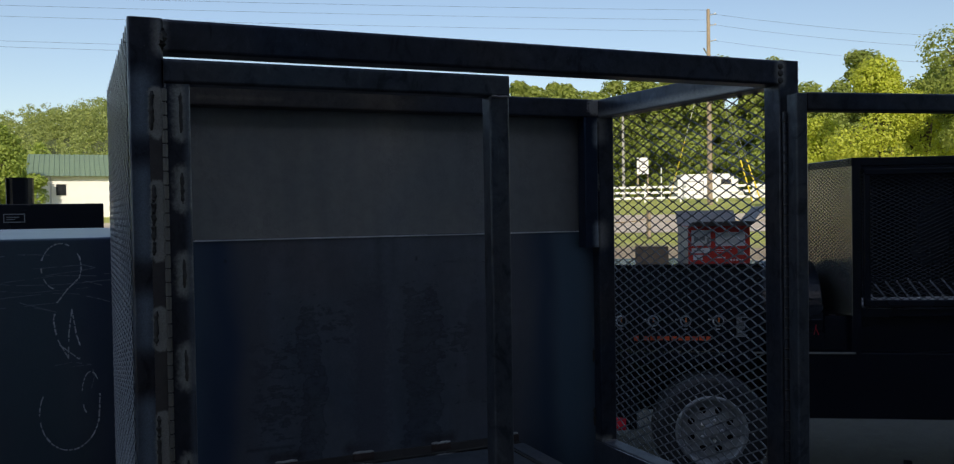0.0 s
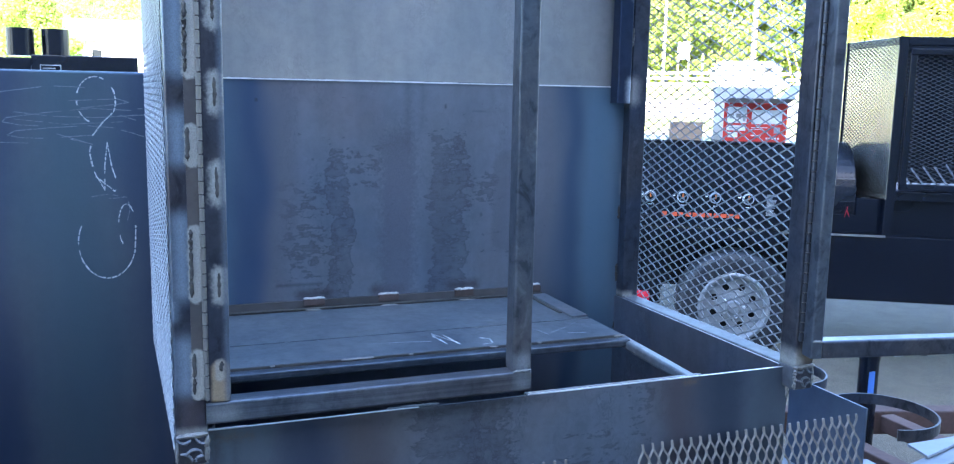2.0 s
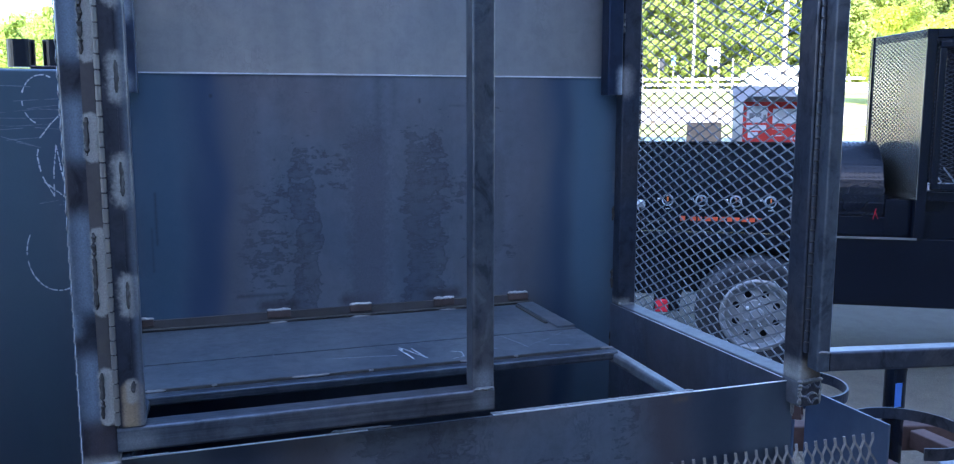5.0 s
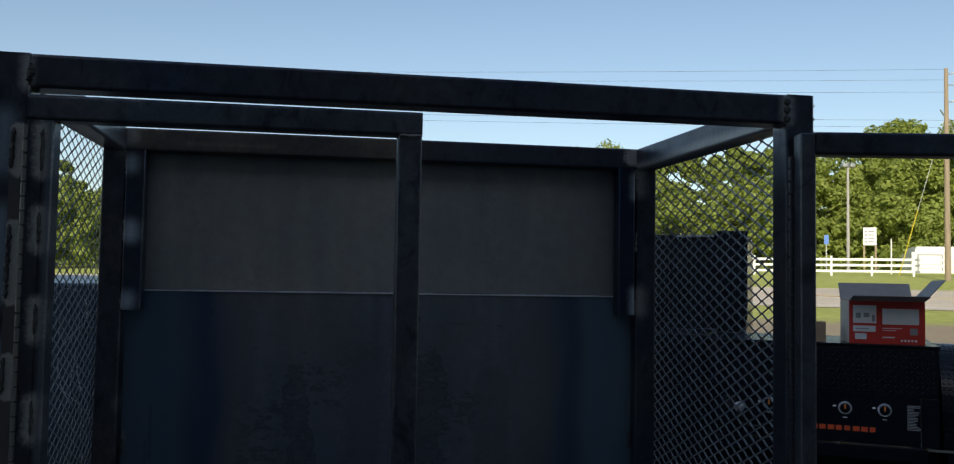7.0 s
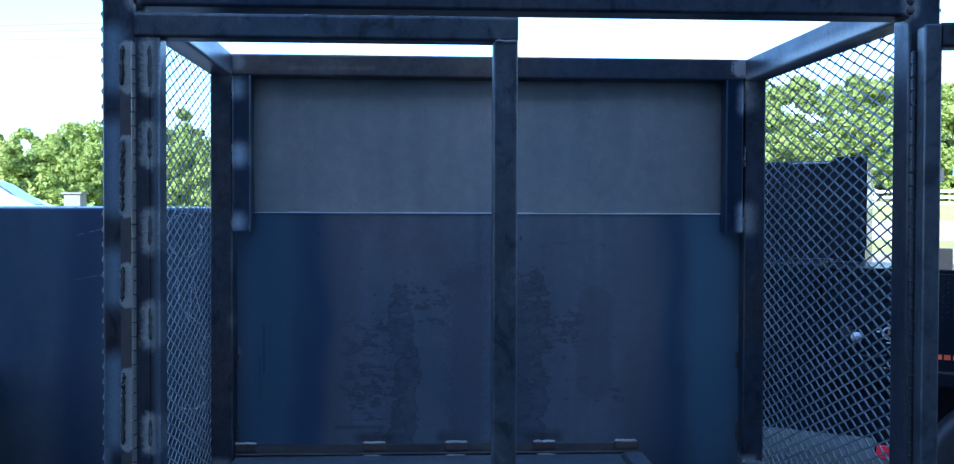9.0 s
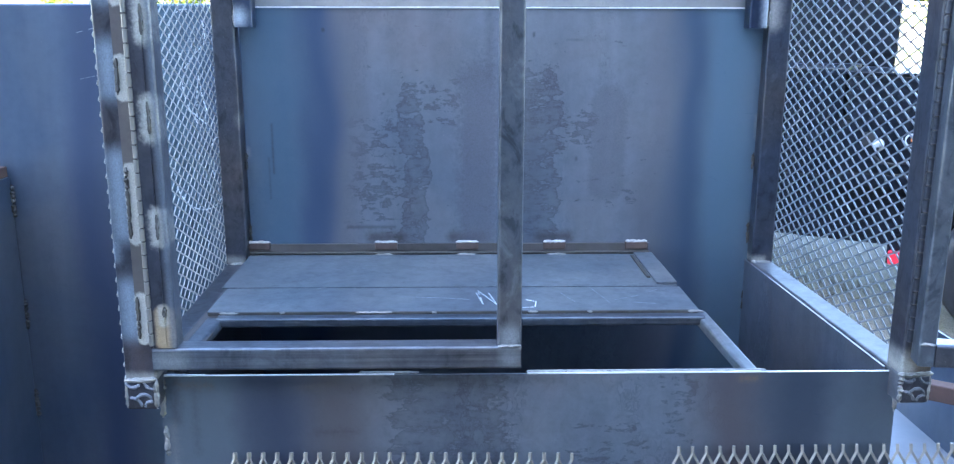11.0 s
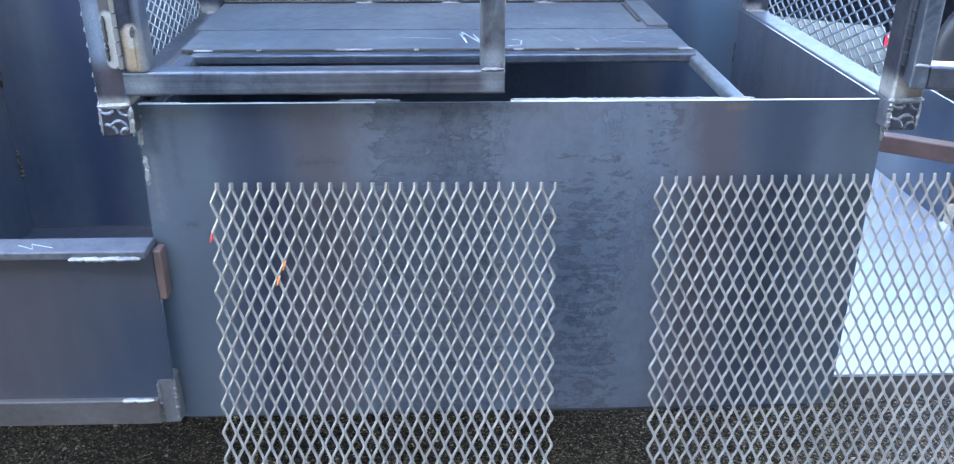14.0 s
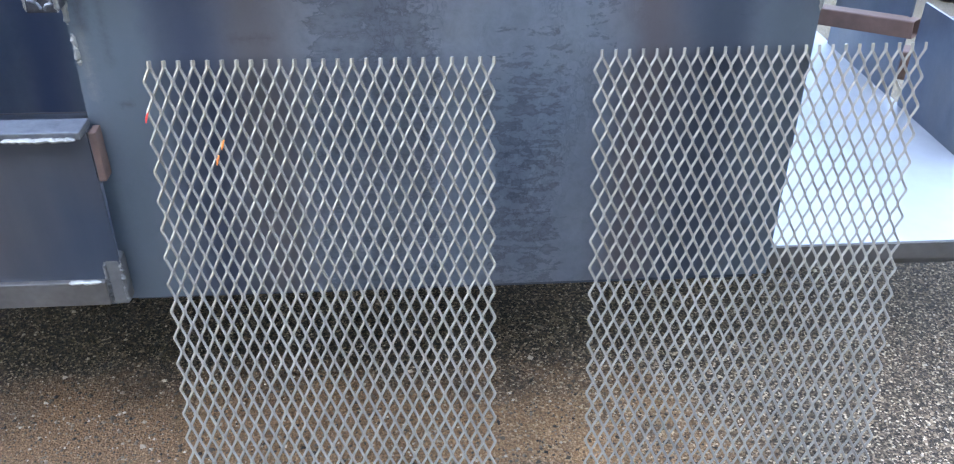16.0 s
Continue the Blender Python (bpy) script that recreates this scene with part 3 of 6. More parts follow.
def ground_material():
    m, nt, b = material("gravel_and_grass")
    v = coords(nt)
    sep = nt.nodes.new("ShaderNodeSeparateXYZ")
    turn = nt.nodes.new("ShaderNodeMapping")
    turn.inputs["Rotation"].default_value = (0, 0, RISE_AZ)
    nt.links.new(v, turn.inputs[0])
    nt.links.new(turn.outputs[0], sep.inputs[0])
    edge = noise_tex(nt, v, 0.6, 4)
    e = nt.nodes.new("ShaderNodeMath")
    e.operation = "MULTIPLY_ADD"
    nt.links.new(edge, e.inputs[0])
    e.inputs[1].default_value = 5.0
    nt.links.new(sep.outputs[1], e.inputs[2])
    zone = nt.nodes.new("ShaderNodeMapRange")
    zone.inputs["From Min"].default_value, zone.inputs["From Max"].default_value = 26.5, 28.5
    nt.links.new(e.outputs[0], zone.inputs[0])
    stone = node(nt, "ShaderNodeTexVoronoi", Scale=210.0, Randomness=1.0)
    nt.links.new(v, stone.inputs["Vector"])
    sc = nt.nodes.new("ShaderNodeSeparateColor")
    nt.links.new(stone.outputs["Color"], sc.inputs[0])
    speck = ramp(nt, sc.outputs[0], [(0.0, (0.01, 0.007, 0.005)), (0.5, (0.05, 0.036, 0.026)), (0.85, (0.16, 0.118, 0.084)), (1.0, (0.4, 0.33, 0.26))])
    dirt = ramp(nt, noise_tex(nt, v, 0.8, 5), [(0.3, (0.58, 0.54, 0.49)), (0.7, (1.08, 0.97, 0.82))])
    gravel = mix(nt, 1.0, speck, dirt, "MULTIPLY")
    spread = nt.nodes.new("ShaderNodeVectorMath")          # a drift of orange-tan dust washed along the front of the box
    spread.operation = "LENGTH"
    drift = nt.nodes.new("ShaderNodeMapping")
    drift.inputs["Location"].default_value, drift.inputs["Scale"].default_value = (-0.1, 0.0, 0.0), (0.5, 1.6, 1.0)
    nt.links.new(v, drift.inputs[0])
    nt.links.new(drift.outputs[0], spread.inputs[0])
    ring = math_node(nt, "MULTIPLY_ADD", noise_tex(nt, v, 3.1, 6, 0.65), -1.1, spread.outputs["Value"])
    dust = ramp(nt, math_node(nt, "ADD", ring, 0.5), [(0.25, (0.75, 0.75, 0.75)), (0.55, (0, 0, 0))])
    gravel = mix(nt, dust, gravel, ramp(nt, noise_tex(nt, v, 160, 5, 0.7), [(0.32, (0.055, 0.028, 0.012)), (0.52, (0.2, 0.1, 0.042)), (0.7, (0.44, 0.27, 0.145))]))
    open_side = nt.nodes.new("ShaderNodeVectorMath")           # gravel lightened at the open side: skylight there is put into its colour
    open_side.operation = "DISTANCE"
    open_side.inputs[1].default_value = (1.3, 0.0, 0.0)
    nt.links.new(v, open_side.inputs[0])
    open_side_light = ramp(nt, math_node(nt, "MULTIPLY_ADD", noise_tex(nt, v, 4, 5), 0.5, open_side.outputs["Value"]), [(0.55, (1, 1, 1)), (1.1, (0, 0, 0))])
    gravel = mix(nt, open_side_light, gravel, mix(nt, 1.0, gravel, (2.1, 2.15, 2.2), "MULTIPLY"))
    tan = ramp(nt, noise_tex(nt, v, 7, 6), [(0.3, (0.2, 0.165, 0.12)), (0.7, (0.28, 0.235, 0.17))])
    far = nt.nodes.new("ShaderNodeMapRange")
    far.inputs["From Min"].default_value, far.inputs["From Max"].default_value = 1.6, 3.2
    nt.links.new(sep.outputs[1], far.inputs[0])
    near = mix(nt, far.outputs[0], gravel, mix(nt, 0.35, tan, gravel))
    # gravel darker and bluer across the middle of the yard
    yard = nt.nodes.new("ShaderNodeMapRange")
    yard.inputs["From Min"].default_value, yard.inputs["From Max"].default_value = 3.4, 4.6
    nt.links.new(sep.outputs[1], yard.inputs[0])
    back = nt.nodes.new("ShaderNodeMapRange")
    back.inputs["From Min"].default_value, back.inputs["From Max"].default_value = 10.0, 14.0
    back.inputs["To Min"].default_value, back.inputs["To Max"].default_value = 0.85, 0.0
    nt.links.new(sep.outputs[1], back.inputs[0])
    dark_zone = nt.nodes.new("ShaderNodeMath")
    dark_zone.operation = "MULTIPLY"
    nt.links.new(yard.outputs[0], dark_zone.inputs[0])
    nt.links.new(back.outputs[0], dark_zone.inputs[1])
    near = mix(nt, dark_zone.outputs[0], near, mix(nt, 1.0, near, (0.42, 0.46, 0.52), "MULTIPLY"))
    # gravel beyond brightened: the sunlit look is put into its colour
    pale = nt.nodes.new("ShaderNodeMapRange")
    pale.inputs["From Min"].default_value, pale.inputs["From Max"].default_value = 11.0, 16.0
    nt.links.new(sep.outputs[1], pale.inputs[0])
    near = mix(nt, pale.outputs[0], near, mix(nt, 1.0, near, (1.7, 1.7, 1.65), "MULTIPLY"))
    grass = ramp(nt, noise_tex(nt, v, 3.0, 6), [(0.3, (0.27, 0.31, 0.06)), (0.7, (0.44, 0.46, 0.12))])
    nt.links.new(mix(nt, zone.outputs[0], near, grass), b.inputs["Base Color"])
    b.inputs["Roughness"].default_value = 0.9
    bump(nt, b, stone.outputs["Distance"], 0.8, 0.006)
    return m


GROUND = ground_material()


# ---- mesh helpers ----
def finish(ob, smooth):
    if smooth:
        for p in ob.data.polygons:
            p.use_smooth = True
    return ob


def part(name, bm, mat, parent=None, label="", smooth=False):
    """Links a bmesh as one mesh object, under a thing where parent is given."""
    me = bpy.data.meshes.new(name)
    bmesh.ops.recalc_face_normals(bm, faces=bm.faces)
    bm.to_mesh(me)
    bm.free()
    me.materials.append(mat)
    ob = new(name, me)
    if parent is not None:
        ob.parent = parent
    if label:
        tagged(ob, label)
    return finish(ob, smooth)


def raw(name, verts, faces, mat, parent=None, label="", smooth=False):
    me = bpy.data.meshes.new(name)
    me.from_pydata(verts, [], faces)
    me.materials.append(mat)
    ob = new(name, me)
    if parent is not None:
        ob.parent = parent
    if label:
        tagged(ob, label)
    return finish(ob, smooth)


def thing(name, label, category, m=None, group=""):
    ob = new(name)
    ob.empty_display_size = 0.1
    if m is not None:
        ob.matrix_world = m
    return tagged(ob, label, category, group)


def box(x0, x1, y0, y1, z0, z1, bevel=0.0, seg=2, bm=None, m=None):
    bm = bm or bmesh.new()
    vs = [bm.verts.new(v) for v in ((x0, y0, z0), (x1, y0, z0), (x1, y1, z0), (x0, y1, z0), (x0, y0, z1), (x1, y0, z1), (x1, y1, z1), (x0, y1, z1))]
    fs = [bm.faces.new([vs[i] for i in q]) for q in ((3, 2, 1, 0), (4, 5, 6, 7), (0, 1, 5, 4), (1, 2, 6, 5), (2, 3, 7, 6), (3, 0, 4, 7))]
    if bevel:
        es = list({e for f in fs for e in f.edges})
        r = bmesh.ops.bevel(bm, geom=es, offset=bevel, segments=seg, affect="EDGES", profile=0.6)
        vs = list({v for f in r["faces"] for v in f.verts} | {v for v in vs if v.is_valid})
    if m is not None:
        bmesh.ops.transform(bm, matrix=m, verts=[v for v in vs if v.is_valid])
    return bm


def tube(a, b, w, h=None, round_=0.005, wall=0.003, up=(0, 0, 1)):
    """Square steel tube from a to b, rounded corners, open ends with a wall."""
    h = h or w
    a, b = Vector(a), Vector(b)
    ax = (b - a).normalized()
    upv = Vector(up)
    if abs(ax.dot(upv)) > 0.95:
        upv = Vector((0, 1, 0))
    side = ax.cross(upv).normalized()
    top = side.cross(ax)
    prof = []
    for sx, sy, start in ((1, 1, 0), (-1, 1, 90), (-1, -1, 180), (1, -1, 270)):
        for k in range(4):
            t = radians(start + 30 * k)
            prof.append((sx * (w / 2 - round_) + round_ * math.cos(t), sy * (h / 2 - round_) + round_ * math.sin(t)))
    bm = bmesh.new()
    rings = []
    for shrink, pos in ((1, a), (1, b), (0, b), (0, a)):
        k = 1.0 if shrink else 1.0 - 2 * wall / w
        rings.append([bm.verts.new(pos + side * (x * k) + top * (y * k)) for x, y in prof])
    n = len(prof)
    for i in range(4):
        r, q = rings[i], rings[(i + 1) % 4]
        for j in range(n):
            bm.faces.new((r[j], r[(j + 1) % n], q[(j + 1) % n], q[j]))
    return bm


def rod(points, radius, sides=8, bm=None, flat=1.0, close=False):
    """Round bar along points."""
    bm = bm or bmesh.new()
    pts = [Vector(p) for p in points]
    rings = []
    n = len(pts)
    for i, p in enumerate(pts):
        d = (pts[(i + 1) % n] - pts[i - 1]) if close else (pts[min(i + 1, n - 1)] - pts[max(i - 1, 0)])
        d.normalize()
        u = d.cross(Vector((0, 0, 1)))
        if u.length < 0.1:
            u = d.cross(Vector((0, 1, 0)))
        u.normalize()
        w = u.cross(d)
        r = radius[i] if isinstance(radius, (list, tuple)) else radius
        rings.append([bm.verts.new(p + u * r * math.cos(2 * math.pi * k / sides) + w * r * flat * math.sin(2 * math.pi * k / sides)) for k in range(sides)])
    for i in range(n if close else n - 1):
        q, s = rings[i], rings[(i + 1) % n]
        for k in range(sides):
            bm.faces.new((q[k], q[(k + 1) % sides], s[(k + 1) % sides], s[k]))
    if not close:
        bm.faces.new(rings[0][::-1])
        bm.faces.new(rings[-1])
    return bm


def lathe(profile, sides, m=None, cap=True):
    """Turns (radius, height) pairs round z."""
    bm = bmesh.new()
    rings = [[bm.verts.new((r * math.cos(2 * math.pi * k / sides), r * math.sin(2 * math.pi * k / sides), z)) for k in range(sides)] for r, z in profile]
    for a, b in zip(rings, rings[1:]):
        for k in range(sides):
            bm.faces.new((a[k], a[(k + 1) % sides], b[(k + 1) % sides], b[k]))
    for ring, flip in ((rings[0], True), (rings[-1], False)) if cap else ():
        if profile[0 if flip else -1][0] > 1e-4:
            bm.faces.new(ring[::-1] if flip else ring)
    bmesh.ops.remove_doubles(bm, verts=bm.verts, dist=1e-5)
    if m is not None:
        bm.transform(m)
    return bm


def bead(a, b, w=0.007, seed=0, h=0.5):
    """A lumpy weld bead from a to b."""
    rng = random.Random(seed)
    a, b = Vector(a), Vector(b)
    n = max(4, int((b - a).length / 0.006))
    pts, rad = [], []
    for i in range(n + 1):
        t = i / n
        pts.append(a.lerp(b, t) + Vector((rng.uniform(-1, 1), rng.uniform(-1, 1), rng.uniform(-1, 1))) * w * 0.12)
        rad.append(w * 0.5 * (0.45 if i in (0, n) else rng.uniform(0.8, 1.15) * (1.12 if i % 2 else 0.92)))
    return rod(pts, rad, 6)


def weld_arc(cx, y, cz, r, a0, a1, w, seed):
    """A lumpy curved weld run on an upright face."""
    rng = random.Random(seed)
    n = 10
    pts = [(cx + r * math.cos(radians(a0 + (a1 - a0) * k / n)), y, cz + r * math.sin(radians(a0 + (a1 - a0) * k / n))) for k in range(n + 1)]
    return rod(pts, [w * 0.5 * rng.uniform(0.7, 1.15) * (0.5 if k in (0, n) else 1.0) for k in range(n + 1)], 6)


def chalk(points, r, seed, gap=0.3, normal=(0, 0, 1)):
    """A chalk stroke: flat dabs of uneven width along a line on a plate, with skips where the steel is smooth."""
    rng = random.Random(seed)
    nrm = Vector(normal)
    pts = [Vector(q) for q in points]
    fine = [pts[0]]
    for a, b in zip(pts, pts[1:]):
        n = max(1, int((b - a).length / 0.003))
        fine += [a.lerp(b, (k + 1) / n) for k in range(n)]
    bm = bmesh.new()
    i = 0
    while i < len(fine) - 2:
        run = rng.randint(2, 6)
        dab = fine[i:i + run + 1]
        if len(dab) > 1 and rng.random() > gap * 0.35:
            rings = []
            for k, p in enumerate(dab):
                d = dab[min(k + 1, len(dab) - 1)] - dab[max(k - 1, 0)]
                side = d.cross(nrm)
                if side.length < 1e-6:
                    continue
                side = side.normalized() * r * rng.uniform(0.5, 1.2)
                p = p + side * rng.uniform(-0.25, 0.25)
                rings.append([bm.verts.new(q) for q in (p - side, p + side, p + side * 0.8 + nrm * 0.0005, p - side * 0.8 + nrm * 0.0005)])
            for q, w in zip(rings, rings[1:]):
                for k in range(4):
                    bm.faces.new((q[k], q[(k + 1) % 4], w[(k + 1) % 4], w[k]))
        i += run + (1 if rng.random() < gap * 2 else 0)
    return bm


def expanded(width, length, swd, lwd, w=0.0034, t=0.0022, tilt=38, seed=0, warp=0.0, tip=0.0):
    """Expanded metal in the local xy plane: strands run along y, diamonds are swd wide (x) and lwd long (y)."""
    rng = random.Random(seed)
    n = int(round(2 * width / swd))
    k = int(round(2 * length / lwd))
    ca, sa_ = math.cos(radians(tilt)), math.sin(radians(tilt))
    corners = [(x * ca - z * sa_, x * sa_ + z * ca) for x, z in ((-w / 2, -t / 2), (w / 2, -t / 2), (w / 2, t / 2), (-w / 2, t / 2))]
    verts, faces = [], []
    for i in range(n):
        cx, sg = (i + 0.5) * swd / 2, 1 if i % 2 else -1
        first = len(verts)
        count = 0
        for j in range(k + 1):
            s = sg * (1 if j % 2 else -1)
            for dy in ((0.0,) if j == 0 else (-0.09, max(tip, 0.0)) if j == k else (-0.09, 0.09)):
                y = (j + dy) * lwd / 2
                x = cx + s * (swd / 4 - 0.0006)
                z = s * t * 0.45 + warp * math.sin(3.1 * y + 1.3) * math.sin(2.0 * x / max(width, 0.1) + 0.4)
                verts += [(x + a, y, z + b) for a, b in corners]
                count += 1
        for c in range(count - 1):
            o = first + 4 * c
            faces += [(o + q, o + (q + 1) % 4, o + 4 + (q + 1) % 4, o + 4 + q) for q in range(4)]
        faces += [(first + 3, first + 2, first + 1, first), tuple(first + 4 * (count - 1) + q for q in range(4))]
        if i:
            for j in range(1, k):           # bonds to the strand before, where the two touch
                if sg * (1 if j % 2 else -1) < 0:
                    a, p = first + 4 * (2 * j - 1), first - 4 * count + 4 * (2 * j - 1)
                    faces.append((p + 2, a + 3, a + 7, p + 6))
    return verts, faces


def moved(verts, m):
    return [tuple(m @ Vector(v)) for v in verts]


def raw_prism(outline, z0, z1):
    bm = bmesh.new()
    lo = [bm.verts.new((x, y, z0)) for x, y in outline]
    hi = [bm.verts.new((x, y, z1)) for x, y in outline]
    n = len(outline)
    bm.faces.new(lo[::-1])
    bm.faces.new(hi)
    for i in range(n):
        bm.faces.new((lo[i], lo[(i + 1) % n], hi[(i + 1) % n], hi[i]))
    return bm



# ---- ground, road, shade building added behind ----
def land_sheet(name, s0, s1, w0, w1, ns, nw, lift, mat):
    """A strip of land between two distances along the rise; w runs across it."""
    cs, sn = math.cos(RISE_AZ), math.sin(RISE_AZ)
    verts, faces = [], []
    for i in range(ns + 1):
        s = s0 + (s1 - s0) * i / ns
        for j in range(nw + 1):
            w = w0 + (w1 - w0) * j / nw
            x, y = s * sn + w * cs, s * cs - w * sn
            verts.append((x, y, land(x, y) + lift))
    for i in range(ns):
        for j in range(nw):
            a = i * (nw + 1) + j
            faces.append((a, a + 1, a + nw + 2, a + nw + 1))
    return raw(name, verts, faces, mat)


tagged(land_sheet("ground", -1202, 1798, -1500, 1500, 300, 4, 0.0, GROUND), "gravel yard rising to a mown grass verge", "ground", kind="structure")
tagged(land_sheet("road", 30, 43, -300, 300, 13, 30, 0.02, ROAD_MAT), "pale worn asphalt road beyond the yard", "road", kind="structure")

tagged(land_sheet("road_marking", 31.0, 31.15, -300, 300, 1, 30, 0.026, WHITE_PAINT), "worn white edge line", "road marking", kind="structure")
tagged(land_sheet("road_marking", 36.6, 36.75, -300, 300, 1, 30, 0.026, YELLOW), "worn yellow centre line", "road marking", kind="structure")


# unseen building, added so that it keeps the sun off the yard
def shade_building():
    ob = thing("shade_building", "unseen grey building added behind the yard to shade it", "building", pose(-6, -10.5, 0))
    part("wall", box(-36, 36, -16, 0, 0, 11.2, 0.02, 1), SHADE_SIDING, ob)
    part("roof", box(-36.5, 36.5, -16.5, 0.5, 11.2, 11.5, 0.02, 1), GREEN_ROOF, ob)


shade_building()


# ---- the steel cage on the trailer under construction ----
TW, DW = 0.0508, 0.038             # frame tube, door tube
ZTOP, ZREAR, ZPAN = 2.032, 2.037, 1.071            # cage top at the front and the rear, front panel's top edge


def steel_cage():
    cage = thing("steel_cage", "unpainted welded square-tube cage with expanded metal sides", "cage", pose(0, 0, 0))
    posts = ((-0.021, -0.01), (1.231, -0.01), (-0.036, 0.69), (1.215, 0.69))
    for x, y in posts:
        post = part("corner_post", tube((x, y, 1.08), (x, y, ZTOP if y < 0 else ZREAR - TW), TW), FRONT_TUBE if y < 0 else REAR_TUBE, cage)
        if y < 0:
            part("post_cap", box(x - 0.022, x + 0.022, y - 0.022, y + 0.022, ZTOP - 0.002, ZTOP + 0.001), TUBE, post)
    # beams
    zb, zr = ZTOP - TW / 2, ZREAR - TW / 2
    part("top_beam", tube((0.0046, -0.01, zb), (1.2054, -0.01, zb), TW), FRONT_TUBE, cage)
    part("top_beam", tube((-0.06, 0.69, zr), (1.24, 0.69, zr), TW), WORN_BEAM, cage)
    part("top_beam", tube((-0.021, 0.0155, zb), (-0.036, 0.6645, zr), TW), REAR_TUBE, cage)
    part("top_beam", tube((1.231, 0.0155, zb), (1.215, 0.6645, zr), TW), REAR_TUBE, cage)
    part("bottom_rail", tube((-0.022, -0.034, 1.055), (-0.036, 0.716, 1.055), TW), TUBE, cage)
    part("bottom_rail", tube((1.231, -0.034, 1.055), (1.215, 0.716, 1.055), TW), SCUFFED_RAIL, cage, "scuffed bright lower side rail")
    for x, y in ((-0.022, -0.036), (1.231, -0.036)):
        part("end_cap", box(x - 0.0235, x + 0.0235, y - 0.001, y + 0.006, 1.031, 1.079, 0.004), TUBE, cage, "weld-spattered end cap")
        out = -1 if x < 0.5 else 1
        part("weld_bead", bead((x - 0.025, y - 0.0015, 1.0805), (x + 0.026, y - 0.0015, 1.0815), 0.0075, 300), PALE_WELD, cage, "pale welded seam")
        part("weld_bead", bead((x - 0.0235 * out, y - 0.001, 1.032), (x - 0.0245 * out, y - 0.001, 1.079), 0.0085, 311), PALE_WELD, cage, "pale welded seam")
        part("weld_bead", bead((x + 0.0235 * out, y - 0.0005, 1.033), (x + 0.0235 * out, y - 0.0005, 1.077), 0.005, 312), PALE_WELD, cage)
        for n, (cx, cz, r, a0, a1) in enumerate(((-0.017, 1.0335, 0.017, 5, 95), (0.004, 1.043, 0.013, 20, 170), (0.02, 1.079, 0.014, 170, 285), (-0.012, 1.08, 0.012, 200, 330), (0.014, 1.035, 0.009, 60, 190))):
            part("weld_bead", weld_arc(x + cx, y - 0.0012, cz, r, a0, a1, 0.0062, 320 + n), ARC_STEEL, cage, "curved weld run on the end cap")
    # short tubes inside the rear posts
    for x in (0.012, 1.162):
        part("short_tube", tube((x, 0.675, 1.627), (x, 0.675, ZREAR - TW), 0.042), BRACKET_TUBE, cage, "blue heat-tinted short tube")
    # rear sheets, with a slit of daylight between them
    part("back_panel", box(-0.006, 1.199, 0.6985, 0.7015, 0.47, 1.672), BACK_STEEL, cage, "heat-tinted blue and grey steel sheet")
    part("back_sheet", box(-0.006, 1.19, 0.7085, 0.711, 1.6739, ZREAR - 0.045), UPPER_STEEL, cage, "grey-brown bare steel sheet")
    rng = random.Random(77)
    x = -0.004
    while x < 1.19:                         # the lower sheet's sheared top edge, light on it painted bright in uneven runs
        run = min(rng.uniform(0.03, 0.14), 1.195 - x)
        part("cut_edge", box(x, x + run, 0.695, 0.6995, 1.6696, 1.6722 + rng.uniform(0.0, 0.0014)), CUT_EDGE, cage, "sheared edge of the lower sheet, caught light painted bright")
        x += run
    # expanded metal sides, diamonds lying on their long axis
    for x0, x1, sgn in ((-0.0485, -0.0695, -1), (1.2585, 1.2435, 1)):
        v, f = expanded(0.975, 0.74, 0.0234, 0.0508, 0.0034, 0.0010 if sgn < 0 else 0.0014, 8 if sgn < 0 else 20, seed=3 + sgn)
        m = Matrix(((0, (x1 - x0) / 0.74, sgn, x0), (0, 1, 0, -0.03), (1, 0, 0, 1.045), (0, 0, 0, 1)))
        raw("mesh_panel", moved(v, m), f, MESH_CAGE if sgn > 0 else MESH_SKYLIT, cage, "raw expanded metal side panel")
    # weld beads and scorched patches at the joints
    seed = 10
    part("weld_bead", bead((0.004, -0.036, 1.985), (0.005, -0.036, 2.016), 0.011, seed), WELD, cage)
    for z in (1.99, 2.005, 2.019):
        part("weld_bead", rod([(1.2065, -0.0352, z), (1.2065, -0.0385, z), (1.2065, -0.0395, z)], [0.0068, 0.0055, 0.0025], 12), WELD, cage, "round weld lump")
        seed += 1
    for x in (-0.009, 1.188):
        for z0, z1 in ((1.63, 1.665), (1.78, 1.83), (1.93, 1.975)):
            part("weld_bead", bead((x, 0.664, z0), (x, 0.664, z1), 0.008, seed), HEAT_GREY, cage)
            seed += 1
    for x0, x1, y, z in ((-0.045, 0.002, -0.0365, 1.08), (1.2, 1.25, -0.0365, 1.08), (1.19, 1.235, 0.664, 1.081), (-0.05, -0.01, 0.664, 1.081)):
        part("weld_bead", bead((x0, y, z), (x1, y, z), 0.008, seed), HEAT_GREY, cage)
        seed += 1
    for x in (1.186, -0.007):
        for z0, z1 in ((0.95, 1.0), (1.12, 1.17), (1.3, 1.34)):
            part("weld_bead", bead((x, 0.697, z0), (x, 0.697, z1), 0.007, seed), WELD, cage)
            seed += 1
    left_door(cage)
    right_door(cage)


